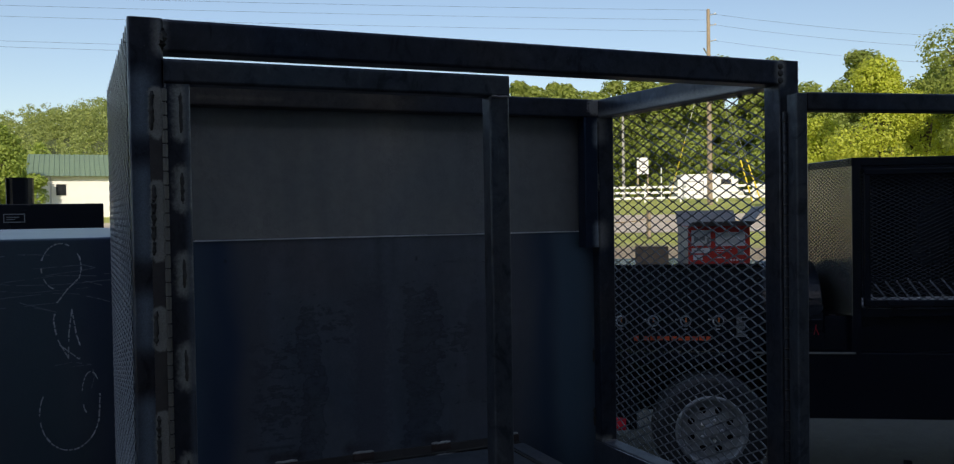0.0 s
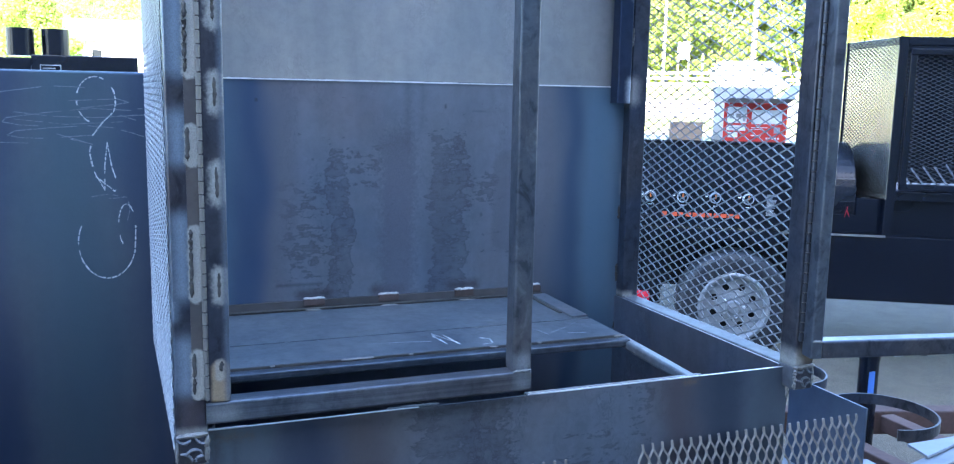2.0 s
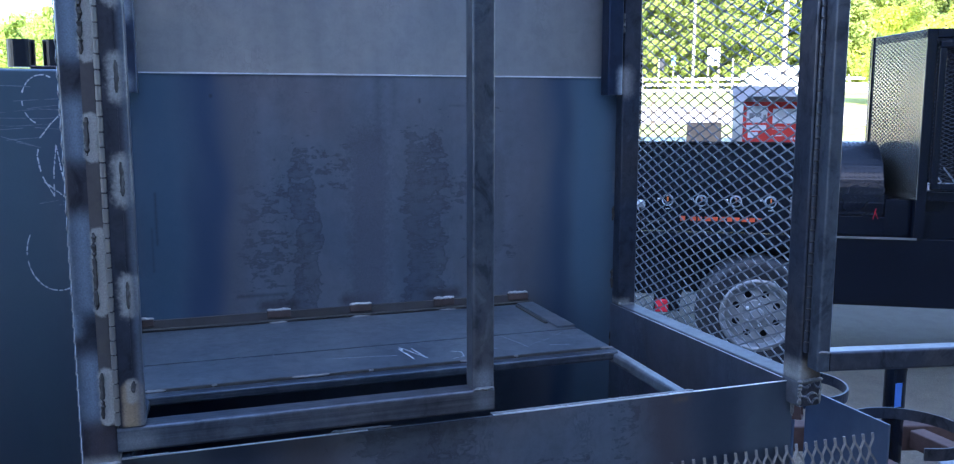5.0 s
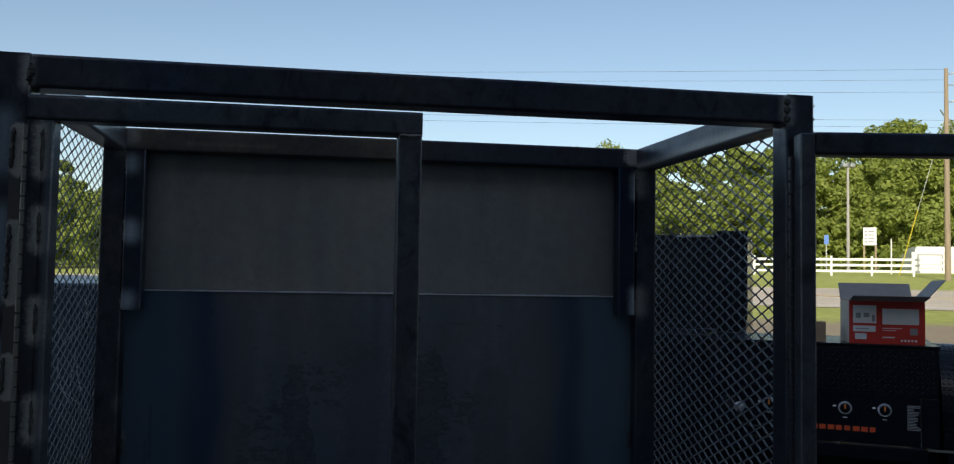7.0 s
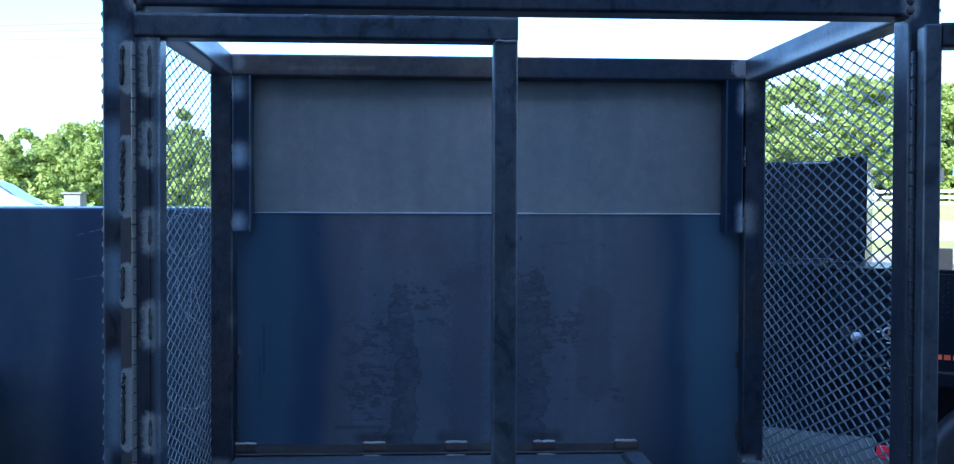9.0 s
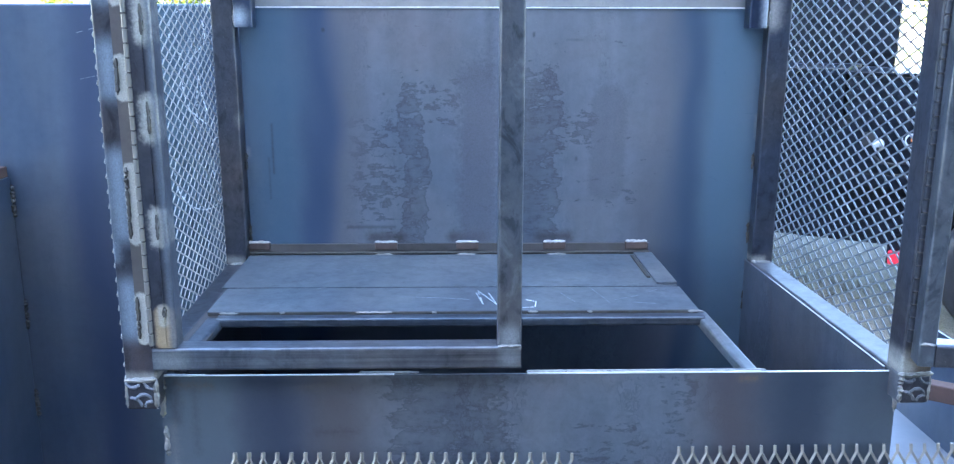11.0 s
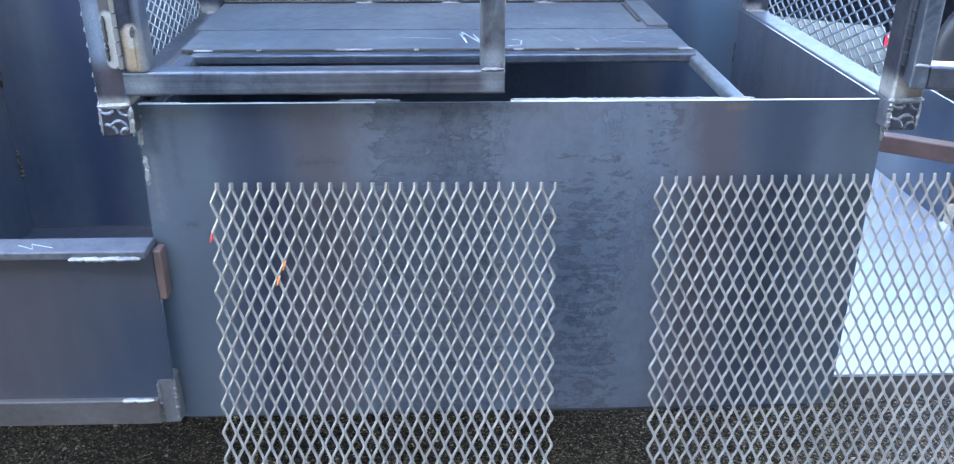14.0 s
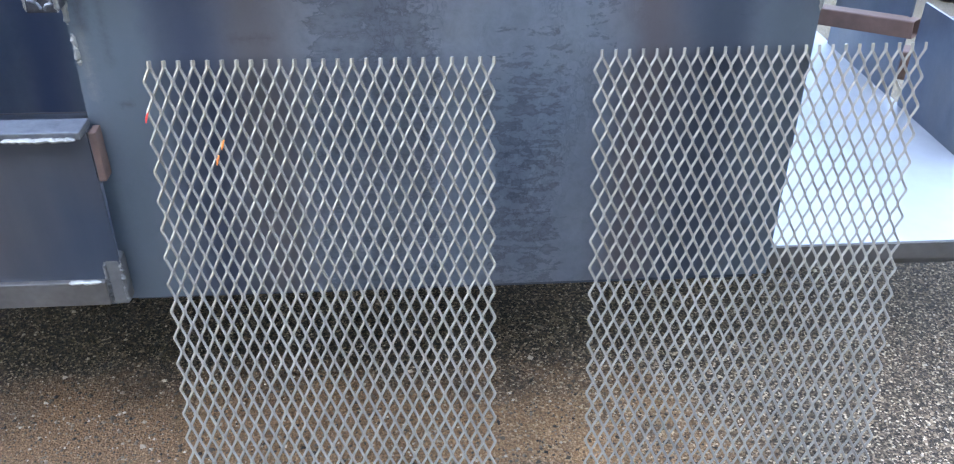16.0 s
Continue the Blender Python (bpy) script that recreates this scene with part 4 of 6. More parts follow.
def piano_hinge(door, x, y, z0, z1, r=0.0045, mat=None):
    """Knuckles of a long hinge on an upright pin."""
    part("hinge_pin", rod([(x, y, z0), (x, y, z1)], r * 0.6, 8), EDGE_STEEL, door)
    n = int((z1 - z0) / 0.021)
    first = None
    for i in range(n):
        if first is None:
            first = part("knuckle", rod([(0, 0, 0.0008), (0, 0, 0.0016), (0, 0, 0.0192), (0, 0, 0.02)], [r * 0.7, r, r, r * 0.7], 10), mat or KNUCKLE, door)
            ob = first
        else:
            ob = new("knuckle", first.data)
            ob.parent = door
        ob.location = (x, y, z0 + (z1 - z0) * i / n)


def left_door(cage):
    door = part("door", tube((0.004, -0.023, 1.9515), (0.586, -0.023, 1.9515), DW), BLUE_TUBE, cage, "closed tube-frame door")
    part("stile", tube((0.023, -0.023, 1.136), (0.023, -0.023, 1.932), DW), STILE_TUBE, door, "heat-marked hinge stile")
    part("stile", tube((0.567, -0.023, 1.136), (0.567, -0.023, 1.932), DW), BLUE_TUBE, door)
    part("bottom_rail", tube((0.002, -0.023, 1.116), (0.586, -0.023, 1.116), DW), RAIL_TUBE, door)
    # long hinge with its two leaves, welded in short runs
    part("hinge_leaf", box(-0.018, 0.002, -0.0385, -0.0362, 1.14, 1.925), HINGE_LEAF, door)
    part("hinge_leaf", box(0.008, 0.027, -0.0445, -0.0428, 1.14, 1.925), STILE_TUBE, door)
    piano_hinge(door, 0.0038, -0.0435, 1.14, 1.925, 0.004)
    seed = 40
    for z, zz in SLOTS:
        part("weld_bead", bead((-0.015, -0.0405, z + 0.012), (-0.014, -0.0405, zz - 0.008), 0.0065, seed), WELD, door)
        seed += 1
    for z, zz in STILE_RUNS:
        part("weld_bead", bead((0.0275, -0.0445, z + 0.012), (0.0275, -0.0445, zz - 0.01), 0.0055, seed), WELD, door)
        seed += 1
    part("weld_bead", bead((0.0275, -0.0445, 1.188), (0.0275, -0.0445, 1.204), 0.008, seed), WELD, door)
    for a, b in (((0.55, -0.0435, 1.932), (0.585, -0.0435, 1.932)), ((0.549, -0.0435, 1.1365), (0.585, -0.0435, 1.1365))):
        part("weld_bead", bead(a, b, 0.006, seed), HEAT_GREY, door)
        seed += 1


def right_door(cage):
    a = radians(-11)
    m = Matrix.Translation((1.204, -0.083, 0)) @ Matrix.Rotation(a, 4, "Z")
    h = DW / 2
    thin = 0.026
    wide = 0.585

    def put(p, q):
        return tube(m @ Vector(p), m @ Vector(q), DW)
    door = part("door", put((thin, h, 1.942), (wide - thin, h, 1.942)), TUBE, cage, "tube-frame door swung wide open")
    for u in (0.0, wide - thin):
        part("stile", box(u, u + thin, 0.0, DW, 1.112, 1.9595, 0.005, 3, m=m), BLUE_TUBE, door)
    part("bottom_rail", put((thin, h, 1.131), (wide - thin, h, 1.131)), TUBE, door)
    part("hinge_leaf", box(1.210, 1.229, -0.0385, -0.0362, 1.14, 1.925), HINGE_STEEL, door)
    part("hinge_leaf", box(0.004, 0.022, DW, DW + 0.002, 1.14, 1.925, m=m), HINGE_STEEL, door)
    piano_hinge(door, 1.2085, -0.046, 1.14, 1.925, 0.0055, TUBE)
    seed = 70
    for z in (1.13, 1.3, 1.5, 1.7, 1.85):
        part("weld_bead", bead((1.229, -0.039, z), (1.229, -0.039, z + 0.06), 0.007, seed), WELD, door)
        seed += 1
    part("weld_bead", bead(m @ Vector((0.002, -0.001, 1.15)), m @ Vector((0.024, -0.001, 1.15)), 0.006, seed), HEAT_GREY, door)


steel_cage()


# ---- the storage box under the cage ----
def flared_sheet():
    """The front sheet, cut a little wider at its foot than at its top."""
    bm = bmesh.new()
    ring = ((-0.017, 0.46), (1.226, 0.464), (1.2205, ZPAN), (-0.003, ZPAN))
    front = [bm.verts.new((x, 0.0, z)) for x, z in ring]
    back = [bm.verts.new((x, 0.004, z)) for x, z in ring]
    bm.faces.new(front)
    bm.faces.new(back[::-1])
    for i in range(4):
        bm.faces.new((front[i], front[(i + 1) % 4], back[(i + 1) % 4], back[i]))
    return bm


def storage_box():
    bx = thing("storage_box", "raw steel storage box with a lidded tray below the cage", "storage box", pose(0, 0, 0))
    part("front_panel", flared_sheet(), FRONT_STEEL, bx, "mottled mill-scale front sheet")
    part("side_panel", box(0.0, 0.004, 0.004, 0.698, 0.455, 1.029), SHADED_STEEL, bx)
    part("side_panel", raw_prism([(1.1955, 0.004), (1.1995, 0.004), (1.1885, 0.698), (1.1845, 0.698)], 0.455, 1.0785), SIDE_STEEL, bx)
    part("floor_plate", box(0.004, 1.184, 0.004, 0.698, 0.455, 0.459), SHADED_STEEL, bx)
    for x0, x1, h in ((-0.003, 0.07, 0.0022), (0.07, 0.38, 0.0012), (0.6, 0.99, 0.002), (0.99, 1.2205, 0.0012)):
        part("cut_edge", box(x0, x1, -0.0006, 0.0042, ZPAN, ZPAN + h), CUT_EDGE, bx, "bright sheared top edge")
    # rim of the tray opening
    part("rim_strip", box(0.6, 0.985, 0.0042, 0.019, 1.0615, 1.0712, 0.001), LID_STEEL, bx)
    part("rim_strip", box(0.004, 0.599, 0.0042, 0.0145, 1.06, 1.0655, 0.001), EDGE_STEEL, bx)
    part("rim_tube", tube((0.03, 0.238, 1.084), (0.957, 0.238, 1.084), 0.026, 0.018, 0.004), RAIL_TUBE, bx)
    # dark bar standing in for the shade under the lid edge
    part("lid_gap_shade", box(0.008, 0.95, 0.252, 0.2548, 1.09, 1.0965), WELD, bx, "dark strip standing in for the shaded gap under the lid")
    part("rim_tube", tube((0.977, 0.006, 1.062), (0.957, 0.262, 1.08), 0.026, 0.022, 0.006), LID_STEEL, bx)
    part("rim_tube", tube((0.002, 0.012, 1.06), (0.024, 0.238, 1.08), 0.032, 0.022, 0.006), BLUE_TUBE, bx)
    part("side_ledge", box(-0.01, 0.035, 0.02, 0.66, 1.078, 1.082), EDGE_STEEL, bx)
    lid = part("lid", box(0.006, 0.952, 0.255, 0.409, 1.094, 1.0975), LID_STEEL, bx, "chalk-marked front half of the lid")
    part("lid_plate", box(-0.006, 0.948, 0.411, 0.677, 1.0955, 1.099), LID_STEEL, bx, "rear half of the lid")
    part("end_strip", box(0.906, 0.95, 0.42, 0.672, 1.0995, 1.1045, 0.0015), LID_STEEL, bx)
    # dark bar in place of the shade down in the slit
    part("slit_shade", box(0.896, 0.9035, 0.47, 0.656, 1.0992, 1.1022), WELD, bx, "dark strip standing in for the shaded slit by the end strip")
    part("hinge_angle", box(-0.016, 0.945, 0.69, 0.698, 1.095, 1.122), EDGE_STEEL, bx)
    pin = part("lid_hinge", rod([(-0.008, 0.683, 1.1025), (0.945, 0.683, 1.1025)], 0.003, 8), WELD, bx, "long hinge of the lid")
    first = None
    for i in range(50):
        if first is None:
            first = part("knuckle", rod([(0, 0, 0), (0.001, 0, 0), (0.011, 0, 0), (0.012, 0, 0)], [0.002, 0.0029, 0.0029, 0.002], 8), KNUCKLE_BRIGHT, pin, "worn bright knuckle")
            ob = first
        else:
            ob = new("knuckle", first.data)
            ob.parent = pin
        ob.location = (-0.005 + i * 0.019, 0.683, 1.1025)
    seed = 100
    for x in (0.012, 0.315, 0.509, 0.718, 0.915):
        part("weld_tab", box(x - 0.027, x + 0.027, 0.686, 0.697, 1.108, 1.126, 0.003), TAB_STEEL, bx, "heat-browned hinge tab")
        part("weld_bead", bead((x - 0.027, 0.69, 1.127), (x + 0.027, 0.69, 1.127), 0.008, seed), TAB_WELD, bx)
        seed += 1
    for x0, x1, y, z in ((0.29, 0.33, 0.675, 1.1), (0.485, 0.53, 0.675, 1.1), (0.7, 0.745, 0.675, 1.1), (0.145, 0.155, 0.2525, 1.0955), (0.29, 0.36, 0.2525, 1.0955),
                         (0.435, 0.445, 0.2525, 1.0955), (0.62, 0.64, 0.2525, 1.0955), (0.735, 0.745, 0.2525, 1.0955), (0.93, 0.96, 0.2525, 1.095), (0.03, 0.065, 0.2525, 1.095),
                         (0.32, 0.42, 0.006, 1.0725), (0.6, 0.95, 0.005, 1.0735), (0.955, 1.0, 0.006, 1.073)):
        part("weld_bead", bead((x0, y, z), (x1, y, z), 0.005, seed), BRIGHT_WELD, bx)
        seed += 1
    for a, b in (((-0.003, -0.001, 1.0), (0.002, -0.001, 1.066)), ((0.001, -0.002, 0.93), (0.001, -0.002, 0.985)), ((1.219, -0.002, 1.0), (1.219, -0.002, 1.06))):
        part("weld_bead", bead(a, b, 0.009, seed), HEAT_GREY, bx)
        seed += 1
    # chalk scribble on the lid
    z = 1.0982
    strokes = (((0.513, 0.436), (0.535, 0.292), (0.527, 0.384), (0.563, 0.287), (0.548, 0.371)), ((0.611, 0.268), (0.636, 0.274), (0.641, 0.308), (0.622, 0.32)),
               ((0.696, 0.367), (0.708, 0.33), (0.718, 0.306)), ((0.761, 0.404), (0.776, 0.345), (0.787, 0.293)), ((0.799, 0.316), (0.85, 0.345), (0.902, 0.388)),
               ((0.818, 0.304), (0.876, 0.291)), ((0.193, 0.404), (0.23, 0.42), (0.269, 0.428), (0.273, 0.39)), ((0.38, 0.343), (0.45, 0.335), (0.511, 0.323)))
    for k, line in enumerate(strokes):
        r = (0.0013, 0.0012, 0.0007, 0.0007, 0.0006, 0.0006, 0.0006, 0.0005)[k]
        tagged(part("chalk_mark", chalk([(x, y, z) for x, y in line], r, 700 + k, 0.5 if k < 2 else 0.25), CHALK if k < 2 else CHALK_LIGHT, lid), "white chalk scribble", kind="stuff")


storage_box()


# ---- loose sheets of expanded metal leaning on the box ----
def mesh_sheet(x, width, top_z, yaw, seed, warp):
    """A sheet whose foot stands on the ground and whose top edge rests on the front panel."""
    length = 39 * 0.0505 / 2
    v, f = expanded(width, length - 0.0505 / 2, 0.0234, 0.0505, 0.0046, 0.0034, 34, seed, warp, 0.36)
    ob = raw("expanded_metal_sheet", v, f, MESH_RAW)
    lean = math.degrees(math.acos(top_z / length))
    ob.matrix_world = pose(x, -0.006 - length * math.sin(radians(lean)), 0.004, 90 - lean, 0, yaw)
    return tagged(ob, "loose raw expanded metal sheet leaning on the box", "metal sheet", "leaning metal sheets")


left_sheet = mesh_sheet(0.0965, 0.5733, 0.951, -1.2, 1, 0.002)
for mx, my, mz, mat in ((0.2192, -0.05, 0.8055, ORANGE), (0.209, -0.0575, 0.781, ORANGE), (0.1003, -0.036, 0.8513, RED_PRINT)):
    at = left_sheet.matrix_world.inverted() @ Vector((mx, my, mz))
    part("paint_fleck", rod([at + Vector((-0.002, -0.009, 0.0015)), at + Vector((0, 0, 0.0022)), at + Vector((0.003, 0.008, 0.0015))], [0.0012, 0.0022, 0.0012], 6), mat, left_sheet, "fleck of bright paint")
mesh_sheet(0.847, 0.5733, 0.954, 0.5, 2, 0.002)


# ---- smoker cabinet, firebox and ledge beside the cage ----
def smoker_cabinet():
    ob = thing("smoker_cabinet", "large blued steel smoker cabinet with chalk marks", "smoker", pose(0, 0, 0))
    bm = box(-2.3, 1.1, 0.88, 1.95, 0.452, 1.682)
    for v in bm.verts:                       # the top plate rises a little to the rear
        if v.co.z > 1.6 and v.co.y > 1.0:
            v.co.z += 0.014
    es = [e for e in bm.edges if all(v.co.y < 0.9 and v.co.z > 1.6 for v in e.verts)]
    bmesh.ops.bevel(bm, geom=es, offset=0.006, segments=4, affect="EDGES", profile=0.5)
    body = part("body", bm, WALL_STEEL, ob)
    # chalk loops drawn on the front plate
    y = 0.8795

    def arc(cx, cz, rx, rz, t0, t1, n=18):
        return [(cx + rx * math.cos(radians(t0 + (t1 - t0) * i / n)), y, cz + rz * math.sin(radians(t0 + (t1 - t0) * i / n))) for i in range(n + 1)]
    strokes = (
        arc(-0.179, 1.612, 0.044, 0.057, 265, -30, 26) + [(-0.165, y, 1.56), (-0.191, y, 1.526), (-0.199, y, 1.485), (-0.192, y, 1.44), (-0.165, y, 1.385)],
        [(-0.168, y, 1.392), (-0.166, y, 1.45), (-0.158, y, 1.51), (-0.15, y, 1.45), (-0.136, y, 1.4), (-0.145, y, 1.388), (-0.187, y, 1.425)],
        arc(-0.168, 1.258, 0.066, 0.09, 150, 352, 26) + [(-0.1, y, 1.3)],
        arc(-0.12, 1.3, 0.02, 0.055, 40, 300, 16),
    )
    for k, (line, r) in enumerate(zip(strokes, (0.0034, 0.003, 0.0034, 0.0028))):
        tagged(part("chalk_mark", chalk(line, r * 0.52, 720 + k, 0.45, (0, -1, 0)), CHALK, body), "white chalk loop", kind="stuff")
    faint = (
        [(-0.31, 1.549), (-0.35, 1.551), (-0.386, 1.558), (-0.378, 1.568), (-0.3, 1.58), (-0.19, 1.592), (-0.1, 1.588)],
        [(-0.3, 1.519), (-0.35, 1.521), (-0.378, 1.527), (-0.36, 1.537), (-0.28, 1.545), (-0.2, 1.55), (-0.14, 1.545)],
        [(-0.45, 1.612), (-0.38, 1.63), (-0.28, 1.645), (-0.2, 1.642)],
        [(-0.36, 1.582), (-0.28, 1.572), (-0.18, 1.57), (-0.06, 1.578)],
        [(-0.27, 1.53), (-0.19, 1.504), (-0.26, 1.522), (-0.19, 1.527)],
        [(-0.24, 1.61), (-0.13, 1.616), (-0.104, 1.608), (-0.13, 1.603), (-0.22, 1.592)],
        [(-0.126, 1.576), (-0.095, 1.566), (-0.063, 1.556)], [(-0.126, 1.54), (-0.095, 1.531), (-0.063, 1.52)], [(-0.1, 1.593), (-0.063, 1.592)],
        [(-0.2, 1.375), (-0.16, 1.381), (-0.118, 1.372), (-0.16, 1.37)], [(-0.118, 1.385), (-0.112, 1.34), (-0.121, 1.305)],
        [(-0.45, 1.5), (-0.4, 1.51), (-0.33, 1.508)], [(-0.36, 1.565), (-0.25, 1.553), (-0.12, 1.56)],
    )
    for k, line in enumerate(faint):
        tagged(part("chalk_mark", chalk([(q, y, w) for q, w in line], 0.0011 if k < 11 else 0.0008, 750 + k, 0.2 if k < 6 else 0.45, (0, -1, 0)), CHALK_FAINT, body), "faint rubbed chalk stroke", kind="stuff")
    part("floor_plate", box(-0.65, -0.02, 0.0, 0.88, 0.449, 0.453), STEEL, ob)
    # unseen block, added to keep light from behind off the ground
    part("light_block", box(-2.2, 1.1, 0.96, 1.86, 0.07, 0.448, 0.01), WALL_STEEL, ob)


def firebox():
    ob = thing("firebox", "blued steel firebox beside the smoker cabinet", "firebox", pose(0, 0, 0))
    part("body", box(-1.7, -0.65, 0.06, 0.878, 0.452, 1.255, 0.004), WALL_STEEL, ob)
    part("top_strip", box(-1.3, -0.655, 0.82, 0.878, 1.2555, 1.282, 0.002), RUST, ob, "rusty flat strip")
    seed = 130
    for z0, z1 in ((1.15, 1.235), (0.85, 0.93), (0.6, 0.68)):
        part("weld_bead", bead((-0.647, 0.874, z0), (-0.647, 0.874, z1), 0.012, seed), WELD, ob)
        seed += 1


def ledge():
    ob = thing("lower_ledge", "raw steel lower front ledge with a welded lip", "ledge", pose(0, 0, 0))
    part("front_panel", box(-1.7, -0.004, -0.034, -0.03, 0.53, 0.826), LEDGE_STEEL, ob, "smooth brown-blue front sheet")
    part("lip", box(-1.7, -0.004, -0.062, -0.006, 0.826, 0.84, 0.003), SCUFFED_RAIL, ob)
    part("bottom_rail", box(-1.7, -0.0335, -0.045, -0.02, 0.478, 0.53, 0.003), HINGE_STEEL, ob)
    part("base_plate", box(-1.7, -0.022, -0.03, -0.001, 0.47, 0.53), STEEL, ob)
    part("gusset", box(-0.003, 0.010, -0.033, -0.001, 0.732, 0.825, 0.003), RUST, ob)
    part("gusset", box(-0.0332, -0.002, -0.0345, -0.001, 0.472, 0.572, 0.006, 3), SCORCHED, ob, "scorched corner plate")
    for k, x in enumerate((-0.033, -0.004)):
        part("weld_bead", bead((x, -0.035, 0.478), (x + 0.002, -0.035, 0.568), 0.008, 160 + k), SCORCHED, ob)
    seed = 140
    for x0, x1 in ((-0.13, -0.012), (-0.6, -0.5), (-0.33, -0.29)):
        part("weld_bead", bead((x0, -0.063, 0.827), (x1, -0.063, 0.827), 0.009, seed), BRIGHT_WELD, ob)
        seed += 1
    part("weld_bead", bead((-0.098, -0.046, 0.531), (-0.04, -0.046, 0.531), 0.008, seed), TAB_WELD, ob)
    bm = rod([(-0.22, -0.034, 0.8405), (-0.19, -0.05, 0.8405), (-0.2, -0.03, 0.8405), (-0.16, -0.045, 0.8405)], 0.0009, 6, flat=0.3)
    part("chalk_mark", bm, CHALK, ob)


smoker_cabinet()
firebox()
ledge()


# ---- deck and tongue of the trailer ----
def wheel(trailer, x, y):
    """Trailer wheel in local coordinates, axle along y, its outside to -y."""
    m = Matrix.Translation((x, y, 0.352)) @ Matrix.Rotation(radians(90), 4, "X")
    R = 0.358
    prof = [(0.2, -0.095), (0.235, -0.1), (0.3, -0.108), (0.335, -0.097), (0.349, -0.08), (R, -0.06), (R, -0.03), (R - 0.006, -0.028), (R - 0.006, -0.02), (R, -0.018), (R, 0.018), (R - 0.006, 0.02),
            (R - 0.006, 0.028), (R, 0.03), (R, 0.06), (0.349, 0.08), (0.335, 0.097), (0.3, 0.108), (0.235, 0.1), (0.2, 0.095)]
    w = part("wheel", lathe(prof, 64, m, False), RUBBER, trailer, "black tyre on a silver steel wheel", smooth=True)
    bm = bmesh.new()
    # dished disc with eight round holes: built as sectors of a ring with a hole ring in each
    lip = lathe([(0.222, 0.1), (0.213, 0.108), (0.2, 0.108), (0.19, 0.09), (0.186, 0.05), (0.186, -0.08), (0.2, -0.09), (0.215, -0.1)], 64, m, False)
    part("rim", lip, RIM, w, smooth=True)
    n_holes, hr, rh = 8, 0.022, 0.128
    r_in, r_out = 0.085, 0.187
    for k in range(n_holes):
        c = 2 * math.pi * (k + 0.5) / n_holes
        h = math.pi / n_holes
        outer, inner = [], []
        steps = 24
        for i in range(steps):
            t = 2 * math.pi * i / steps
            hx, hy = rh + hr * math.cos(t), hr * math.sin(t)
            # boundary of the sector in the direction t
            best = None
            for s in [x_ * 0.002 for x_ in range(11, 80)]:
                px, py = rh + s * math.cos(t), s * math.sin(t)
                rr, aa = math.hypot(px, py), math.atan2(py, px)
                if rr > r_out or rr < r_in or abs(aa) > h:
                    best = (px, py)
                    break
            best = best or (hx, hy)
            rr, aa = math.hypot(*best), math.atan2(best[1], best[0])
            rr, aa = min(max(rr, r_in), r_out), min(max(aa, -h), h)
            outer.append((rr * math.cos(aa + c), rr * math.sin(aa + c)))
            ha, hr_ = math.atan2(hy, hx) + c, math.hypot(hx, hy)
            inner.append((hr_ * math.cos(ha), hr_ * math.sin(ha)))

        def zat(p):
            return 0.04 + 0.02 * max(0, (0.16 - math.hypot(*p)) / 0.08)
        vo = [bm.verts.new((*p, zat(p))) for p in outer]
        vi = [bm.verts.new((*p, zat(p))) for p in inner]
        vd = [bm.verts.new((*p, zat(p) - 0.012)) for p in inner]
        for i in range(steps):
            j = (i + 1) % steps
            bm.faces.new((vo[i], vo[j], vi[j], vi[i]))
            bm.faces.new((vi[i], vi[j], vd[j], vd[i]))
    bmesh.ops.remove_doubles(bm, verts=bm.verts, dist=1e-4)
    bm.transform(m)
    part("disc", bm, RIM, w)
    part("hub", lathe([(0.088, 0.05), (0.085, 0.064), (0.06, 0.068), (0.045, 0.07), (0.042, 0.1), (0.035, 0.108), (0.012, 0.11)], 32, m), RIM, w, smooth=False)
    part("backing", lathe([(0.0, 0.0), (0.18, 0.0), (0.18, -0.02), (0.0, -0.02)], 32, m), BLACK_MATT, w)
    for k in range(5):
        t = 2 * math.pi * k / 5
        lx, ly = 0.066 * math.cos(t), 0.066 * math.sin(t)
        part("lug_nut", lathe([(0.011, 0.068), (0.011, 0.08), (0.006, 0.085)], 6, m @ Matrix.Translation((lx, ly, 0))), CHROME, w)


